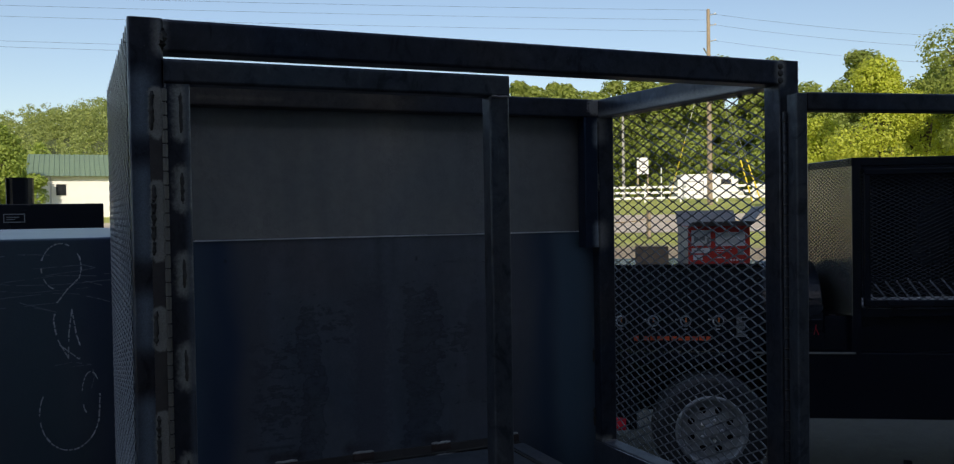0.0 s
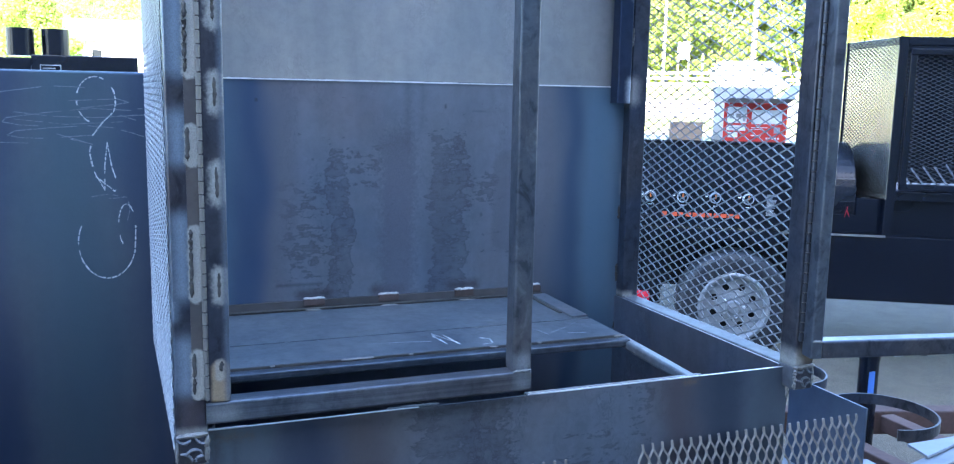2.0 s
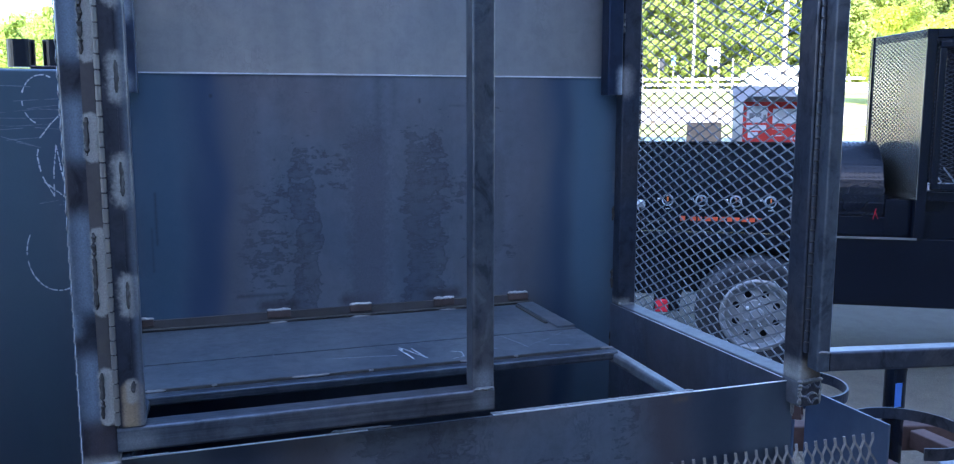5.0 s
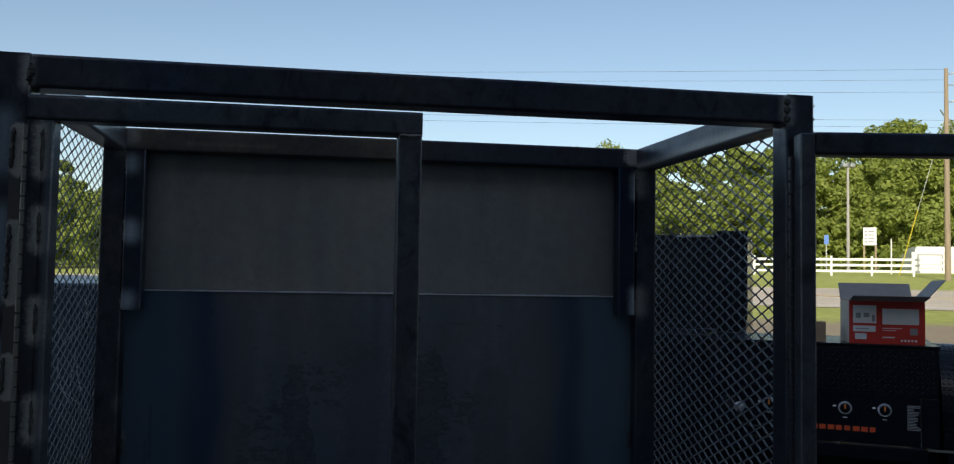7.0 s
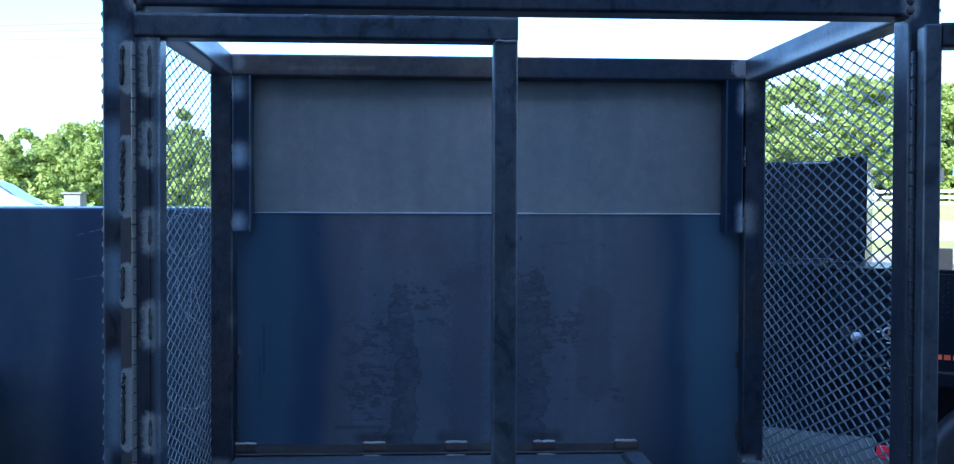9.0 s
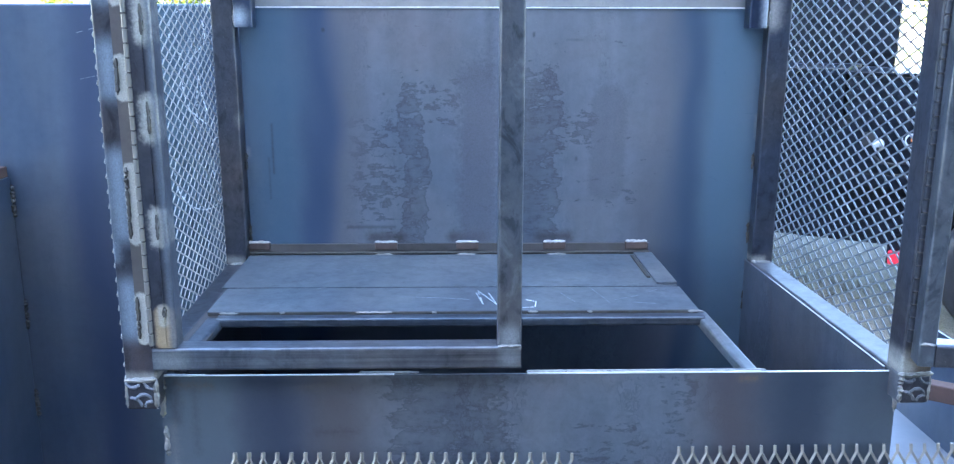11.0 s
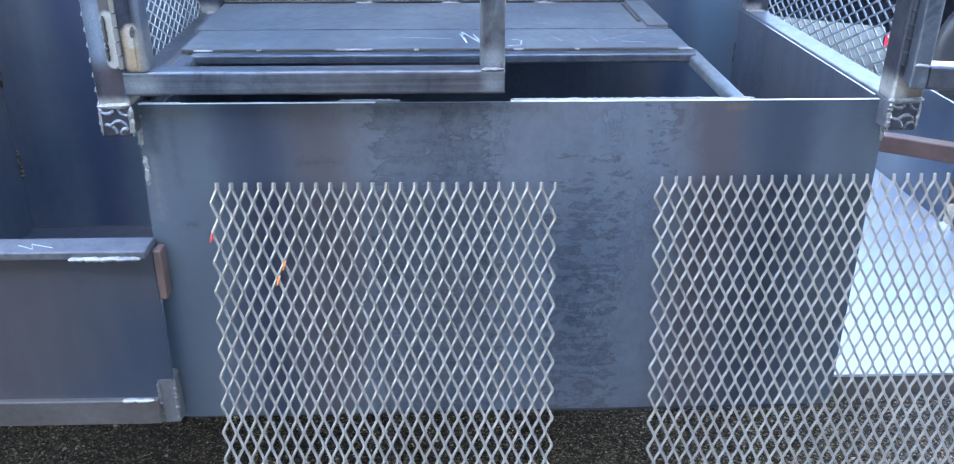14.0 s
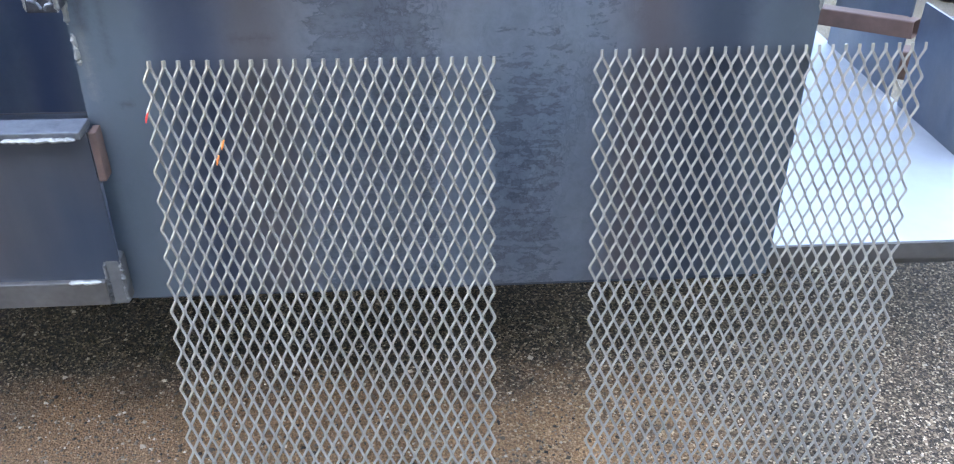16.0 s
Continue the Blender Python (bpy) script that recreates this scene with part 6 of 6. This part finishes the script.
def power_lines(p):
    """Sagging wires from the pole, one object each."""
    for z, far in ((11.9, (-150, 40)), (11.3, (-150, 38)), (10.6, (-150, 36)), (9.0, (-150, 30)), (8.6, (-150, 28)), (11.7, (50, -33)), (11.05, (50, -33)), (10.1, (50, -33))):
        a = Vector((p.x, p.y, p.z + z))
        b = Vector((p.x + far[0], p.y + far[1], p.z + z + (4 if far[0] < 0 else 0)))
        pts = []
        for i in range(25):
            t = i / 24
            q = a.lerp(b, t)
            q.z -= (5.0 if far[0] < 0 else 12.0) * t * (1 - t)
            pts.append(q)
        tagged(part("power_line", rod(pts, 0.006, 4), BLACK_MATT), "thin dark overhead power line", "cable", "power lines")


power_lines(utility_pole())


def lamp_pole():
    ob = thing("street_lamp", "grey pole with twin floodlights", "street lamp", Matrix.Translation(away(32.3, 74)))
    part("shaft", rod([(0, 0, -0.2), (0, 0, 8.1)], [0.13, 0.09], 12), CARTON_IN, ob)
    for dx in (-0.3, 0.3):
        part("lamp_head", box(dx - 0.2, dx + 0.2, -0.25, 0.15, 8.1, 8.4, 0.05), GALV, ob)


def notice_board():
    ob = thing("roadside_sign", "white roadside board on two wooden posts", "sign", Matrix.Translation(away(33.5, 68)) @ Matrix.Rotation(radians(-33), 4, "Z"))
    for x in (-0.37, 0.37):
        part("post", box(x - 0.06, x + 0.06, 0.03, 0.15, -0.2, 3.1), WOOD_POLE, ob)
    board = part("board", box(-0.43, 0.43, -0.02, 0.029, 1.95, 3.2, 0.01), WHITE_PAINT, ob)
    for i in range(4):
        z = 2.85 - 0.24 * i
        part("print_bar", box(-0.3, -0.19, -0.03, -0.021, z, z + 0.12), GREY_PRINT, board)
        part("print_bar", box(-0.1, 0.28, -0.03, -0.021, z + 0.03, z + 0.1), GREY_PRINT, board)
    s2 = thing("roadside_sign", "small blue roadside sign on a thin post", "sign", Matrix.Translation(away(31.1, 72)) @ Matrix.Rotation(radians(-30), 4, "Z"))
    part("post", box(-0.03, 0.03, 0.01, 0.06, -0.2, 2.6), GALV, s2)
    part("board", box(-0.16, 0.16, -0.02, 0.009, 2.05, 2.75, 0.01), BLUE_LABEL, s2)
    s3 = thing("roadside_sign", "small dark roadside sign on a thin post", "sign", Matrix.Translation(away(30.4, 70)) @ Matrix.Rotation(radians(-30), 4, "Z"))
    part("post", box(-0.26, -0.2, 0.01, 0.06, -0.2, 2.5), WHITE_PAINT, s3)
    part("board", box(-0.18, 0.18, -0.02, 0.009, 1.6, 2.5, 0.01), BLACK_MATT, s3)


def verge_posts():
    """Timber posts with a slack rope at the near edge of the road, and a marker post by the fence."""
    spots = [away(29.8, 28), away(33.6, 28.5)]
    for p in spots:
        ob = part("timber_post", rod([(0, 0, -0.2), (0, 0, 0.86), (0, 0, 0.9)], [0.07, 0.065, 0.05], 10), WOOD_POLE)
        ob.matrix_world = Matrix.Translation(p)
        tagged(ob, "short weathered timber post beside the road", "post", "timber posts")
    a, b = (p + Vector((0, 0, 0.66)) for p in spots)
    pts = [a.lerp(b, t / 12) - Vector((0, 0, 0.5 * (t / 12) * (1 - t / 12))) for t in range(13)]
    tagged(part("rope", rod(pts, 0.012, 6), CARDBOARD), "slack brown rope between timber posts", "rope")
    ob = part("marker_post", rod([(0, 0, -0.2), (0, 0, 2.4)], 0.045, 8), WHITE_PAINT)
    ob.matrix_world = Matrix.Translation(away(34.65, 66))
    tagged(ob, "thin white marker post behind the fence", "post")


verge_posts()


def white_shed():
    p = away(38.5, 78)
    ob = thing("white_shed", "low white roadside building with a roll-up door", "building", Matrix.Translation(p) @ Matrix.Rotation(radians(-25), 4, "Z"))
    bm = box(-3.9, 1.2, 0, 4, -0.4, 1.95)
    es = [e for e in bm.edges if all(v.co.z > 1 for v in e.verts)]
    bmesh.ops.bevel(bm, geom=es, offset=0.3, segments=5, affect="EDGES")
    part("wall", bm, SIDING, ob)
    part("roof", box(-3.5, 0.6, 0.4, 3.6, 1.951, 2.12, 0.06), SIDING, ob)
    for z in (0.5, 1.1):
        part("trim", box(-3.88, 1.18, -0.03, -0.004, z, z + 0.06), WHITE_PAINT, ob)
    door = part("door", box(-3.5, -1.7, -0.05, -0.031, 0, 1.5), GREY_PRINT, ob, "grey surround of a roll-up door")
    for k in range(4):
        part("door_panel", box(-3.4, -1.8, -0.08, -0.051, 0.04 + 0.35 * k, 0.36 + 0.35 * k, 0.01), WHITE_PAINT, door)
    w = part("window", box(-0.25, 0.6, -0.04, -0.004, 1.2, 1.62), DARK_GLASS, ob)
    part("frame", box(-0.3, 0.65, -0.06, -0.041, 1.62, 1.68), WHITE_PAINT, w)


def green_roof_hut():
    ob = thing("white_hut", "long white building with a green metal roof", "building", Matrix.Translation(away(-1.78, 62) - Vector((0, 0, 0.27))) @ Matrix.Rotation(radians(1.5), 4, "Z"))
    part("wall", box(-2.0, 12, 0, 8, -0.6, 3.0, 0.02), SIDING, ob)
    bm = bmesh.new()
    v = [bm.verts.new(q) for q in ((-2.6, -0.5, 2.95), (12.6, -0.5, 2.95), (12.6, 4, 4.6), (-2.6, 4, 4.6), (-2.6, 8.5, 2.95), (12.6, 8.5, 2.95))]
    for q in ((0, 1, 2, 3), (3, 2, 5, 4), (0, 3, 4), (1, 5, 2), (0, 4, 5, 1)):
        bm.faces.new([v[i] for i in q])
    roof = part("roof", bm, GREEN_ROOF, ob)
    ribs = bmesh.new()
    for i in range(50):
        x = -2.5 + 0.3 * i
        rod([(x, -0.5, 2.97), (x, 4, 4.62)], 0.03, 4, bm=ribs)
    part("seam", ribs, GREEN_ROOF, roof)
    for x in (-0.6, 2.6, 5.8):
        w = part("window", box(x - 0.28, x + 0.28, -0.05, -0.004, 1.75, 2.45), DARK_GLASS, ob)
        part("frame", box(x - 0.33, x + 0.33, -0.07, -0.051, 2.45, 2.52), SIDING, w)
    part("downpipe", rod([(-1.2, -0.06, 0), (-1.2, -0.06, 2.95)], 0.05, 6), GALV, ob)
    part("porch_rail", box(3.0, 9, -1.2, -1.05, 0.9, 1.0, bm=box(3.0, 9, -1.2, -1.05, 0.4, 0.5)), WHITE_PAINT, ob)
    part("porch_rail_post", box(3.0, 3.1, -1.2, -1.05, -0.6, 1.1), WHITE_PAINT, ob)


def pickup():
    ob = thing("pickup_truck", "pale blue pickup truck parked across the yard", "car", Matrix.Translation(away(-23.2, 25)) @ Matrix.Rotation(radians(12), 4, "Z") @ Matrix.Scale(1.17, 4))
    prof = [(-4.2, 0.45), (1.55, 0.45), (1.6, 0.9), (1.5, 1.2), (0.3, 1.32), (0.0, 1.44), (-0.35, 1.68), (-0.75, 1.95), (-1.2, 2.1), (-2.0, 2.1), (-2.3, 1.3), (-4.2, 1.28)]
    bm = bmesh.new()
    a = [bm.verts.new((x, -0.95, z)) for x, z in prof]
    b = [bm.verts.new((x, 0.95, z)) for x, z in prof]
    n = len(prof)
    bm.faces.new(a)
    bm.faces.new(b[::-1])
    for i in range(n):
        bm.faces.new((a[i], a[(i + 1) % n], b[(i + 1) % n], b[i]))
    bmesh.ops.bevel(bm, geom=list(bm.edges), offset=0.06, segments=3, affect="EDGES")
    part("body", bm, CAR_PAINT, ob)
    m = Matrix.Translation((-0.375, 0, 1.7)) @ Matrix.Rotation(radians(34.5), 4, "Y")
    part("windshield", box(-0.4, 0.4, -0.8, 0.8, 0.004, 0.012, m=m), DARK_GLASS, ob)
    for x in (0.75, -3.1):
        for y in (-0.86, 0.86):
            part("wheel", lathe([(0.2, -0.12), (0.36, -0.12), (0.39, -0.08), (0.39, 0.08), (0.36, 0.12), (0.2, 0.12)], 28, pose(x, y, 0.39, 90, 0, 0)), RUBBER, ob)


def grey_shed():
    ob = thing("grey_shed", "small weathered grey shed", "building", Matrix.Translation(away(-21.7, 48)))
    part("wall", box(-0.4, 0.4, 0, 0.8, -0.2, 1.9, 0.02), GREY_WOOD, ob)
    part("roof", raw_prism([(-0.5, -0.1), (0.5, -0.1), (0.5, 0.9), (-0.5, 0.9)], 1.9, 1.98), GREY_WOOD, ob)


lamp_pole()
notice_board()
white_shed()
green_roof_hut()
pickup()
grey_shed()


# ---- trees ----
def foliage(centres, radii, count, size, rng):
    """Leaf clumps: bent quads scattered over and inside lobes. Returns verts, quads as arrays."""
    lob = rng.integers(0, len(centres), count)
    d = rng.normal(size=(count, 3))
    d /= np.linalg.norm(d, axis=1)[:, None]
    r = rng.uniform(0.3, 1.0, count) ** 0.35
    p = centres[lob] + d * radii[lob] * r[:, None] * rng.uniform(0.85, 1.12, count)[:, None]
    n = d + rng.normal(scale=0.55, size=(count, 3)) + np.array([0, 0, 0.35])
    n /= np.linalg.norm(n, axis=1)[:, None]
    u = np.cross(n, rng.normal(size=(count, 3)))
    u /= np.linalg.norm(u, axis=1)[:, None]
    w = np.cross(n, u)
    s = (size * rng.uniform(0.55, 1.25, count))[:, None]
    q = np.stack([p - u * s, p - w * s * 0.6 + n * s * 0.15, p + u * s, p + w * s * 0.6 + n * s * 0.15], 1)
    return q.reshape(-1, 3)


def quads_mesh(name, verts, mat):
    me = bpy.data.meshes.new(name)
    n = len(verts) // 4
    me.vertices.add(len(verts))
    me.vertices.foreach_set("co", verts.astype(np.float32).ravel())
    me.loops.add(4 * n)
    me.loops.foreach_set("vertex_index", np.arange(4 * n, dtype=np.int32))
    me.polygons.add(n)
    me.polygons.foreach_set("loop_start", np.arange(0, 4 * n, 4, dtype=np.int32))
    me.update(calc_edges=True)
    me.validate()
    me.materials.append(mat)
    return new(name, me)


def crown_lobes(rng, base, height, spread, low, n):
    """Lobes of one crown: a loose, uneven dome."""
    c, r = [], []
    for _ in range(n):
        t = rng.uniform(0, 1)
        a = rng.uniform(0, 2 * math.pi)
        rad = spread * math.sqrt(rng.uniform(0, 1)) * (1 - 0.75 * t ** 1.6) * 0.75
        c.append((base[0] + rad * math.cos(a), base[1] + rad * math.sin(a), base[2] + low + (height - low) * (0.12 + 0.8 * t)))
        k = spread * rng.uniform(0.2, 0.45) * (1 - 0.35 * t)
        r.append((k, k, k * rng.uniform(0.65, 0.95)))
    return np.array(c), np.array(r)


def woods(name, label, spots, mat, clumps, size, seed):
    rng = np.random.default_rng(seed)
    out = []
    for x, y, z, h, sp in spots:
        c, r = crown_lobes(rng, (x, y, z), h, sp, h * 0.02, 16)
        out.append(foliage(c, r, int(clumps * (sp / 4) ** 2), size, rng))
    return tagged(quads_mesh(name, np.concatenate(out), mat), label, "woods", kind="stuff")


def wood_spots(az0, az1, d0, d1, h0, h1, count, seed):
    rng = random.Random(seed)
    spots = []
    for i in range(count):
        az = az0 + (az1 - az0) * (i + rng.random()) / count
        d = rng.uniform(d0, d1)
        p = away(az, d)
        h = rng.uniform(h0, h1)
        spots.append((p.x, p.y, p.z, h, h * rng.uniform(0.3, 0.42)))
    return spots


woods("roadside_woods", "dense green broadleaf woods behind the road",
      wood_spots(14, 62, 82, 88, 5, 9, 50, 5) + wood_spots(14, 62, 88, 96, 9, 13, 44, 1) + wood_spots(14, 62, 97, 114, 12.5, 17, 40, 2), LEAF, 4400, 0.22, 11)
woods("roadside_woods", "dense green broadleaf woods beyond the yard",
      wood_spots(-44, -10, 78, 86, 4.5, 7, 36, 6) + wood_spots(-44, -10, 86, 98, 6, 8.5, 34, 3) + wood_spots(-44, -10, 98, 114, 8, 11, 30, 4), LEAF, 5200, 0.21, 12)


def hill():
    """Wooded hill far behind the hut: a grassy mound under its own cover of trees."""
    rng = random.Random(8)
    cx, cy = away(7, 330).x, away(7, 330).y
    verts, faces = [], []
    n = 24

    def height(x, y):
        d = math.hypot((x - cx) / 150, (y - cy) / 150)
        return 2.6 + 37 * max(0.0, math.cos(min(d, 1) * math.pi / 2)) ** 1.3
    for i in range(n + 1):
        for j in range(n + 1):
            x, y = cx - 160 + 320 * i / n, cy - 160 + 320 * j / n
            verts.append((x, y, height(x, y) - 0.5))
    for i in range(n):
        for j in range(n):
            a = i * (n + 1) + j
            faces.append((a, a + n + 1, a + n + 2, a + 1))
    tagged(raw("hill", verts, faces, FOREST_FLOOR, smooth=True), "far hill under woods", "hill", kind="structure")
    spots = []
    for _ in range(1300):
        x, y = cx + rng.uniform(-130, 120), cy - rng.uniform(-10, 140)
        spots.append((x, y, height(x, y) - 3.5, rng.uniform(6.5, 12), rng.uniform(3.2, 6.4)))
    woods("hill_woods", "hazy green woods covering the hill", spots, LEAF_HILL, 330, 0.3, 13)


hill()
woods("hut_trees", "green trees beside the white hut", wood_spots(-9, -2.9, 66, 75, 5, 6.5, 9, 21) + wood_spots(-14, 14, 100, 125, 5.5, 8, 40, 22), LEAF_FRESH, 2400, 0.2, 14)


def tree(az, dist, h, spread, mat, label, seed, count, size):
    rng = np.random.default_rng(seed)
    p = away(az, dist)
    ob = thing("tree", label, "tree", Matrix.Translation(p), "")
    part("trunk", rod([(0, 0, -0.3), (0.05, 0, h * 0.25), (0.1, 0.05, h * 0.6), (0.15, 0, h * 0.9)], [h * 0.03, h * 0.024, h * 0.014, h * 0.005], 10), BARK, ob)
    c, r = crown_lobes(rng, (0, 0, 0), h, spread, h * 0.12, 20)
    for k in range(9):
        e = c[k * 2]
        part("limb", rod([(0.07, 0, h * (0.2 + 0.06 * k)), tuple(np.array((0.05, 0, h * (0.2 + 0.06 * k))) * 0.4 + e * 0.6), tuple(e)], [h * 0.011, h * 0.008, h * 0.003], 6), BARK, ob)
    cr = quads_mesh("crown", foliage(c, r, count, size, rng), mat)
    cr.parent = ob


tree(47.4, 45, 7.0, 3.6, LEAF_LIME, "young lime-green broadleaf tree", 31, 20000, 0.085)
tree(-5.7, 57, 5.9, 3.0, LEAF_FRESH, "broadleaf tree in front of the white hut", 35, 15000, 0.1)
tree(43.6, 49, 4.6, 3.2, LEAF_LIME, "low lime-green broadleaf tree", 32, 14000, 0.085)
tree(52.0, 47, 10.3, 3.7, LEAF, "dark green broadleaf tree", 33, 17000, 0.09)
tree(49.8, 52, 5.6, 3.4, LEAF_LIME, "lime-green tree beside the darker one", 34, 14000, 0.085)


# ---- loose gravel in front of and under the box ----
def gravel():
    rng = np.random.default_rng(4)
    n = 38000
    p = np.stack([rng.uniform(-0.9, 2.3, n), rng.uniform(-0.55, 1.3, n), np.zeros(n)], 1)
    r = rng.gamma(3.0, 0.0007, n) + 0.001
    octa = np.array([(1, 0, 0), (0, 1, 0), (-1, 0, 0), (0, -1, 0), (0, 0, 0.8), (0, 0, -0.4)])
    v = p[:, None, :] + octa[None] * r[:, None, None] * rng.uniform(0.6, 1.35, (n, 6, 1))
    ang = rng.uniform(0, 6.28, n)
    ca, sa_ = np.cos(ang)[:, None], np.sin(ang)[:, None]
    rel = v - p[:, None, :]
    v = np.stack([rel[..., 0] * ca - rel[..., 1] * sa_, rel[..., 0] * sa_ + rel[..., 1] * ca, rel[..., 2]], -1) + p[:, None, :]
    tri = np.array([(0, 1, 4), (1, 2, 4), (2, 3, 4), (3, 0, 4), (1, 0, 5), (2, 1, 5), (3, 2, 5), (0, 3, 5)])
    f = (tri[None] + 6 * np.arange(n)[:, None, None]).reshape(-1, 3)
    m, nt, b = material("loose_stones")
    g = nt.nodes.new("ShaderNodeNewGeometry")
    nt.links.new(ramp(nt, g.outputs["Random Per Island"], [(0, (0.015, 0.011, 0.008)), (0.5, (0.07, 0.05, 0.034)), (0.85, (0.2, 0.145, 0.1)), (1.0, (0.42, 0.34, 0.265))]), b.inputs["Base Color"])
    b.inputs["Roughness"].default_value = 0.85
    tagged(raw("gravel", v.reshape(-1, 3).tolist(), f.tolist(), m), "small loose brown and grey stones", "gravel", kind="stuff")


gravel()
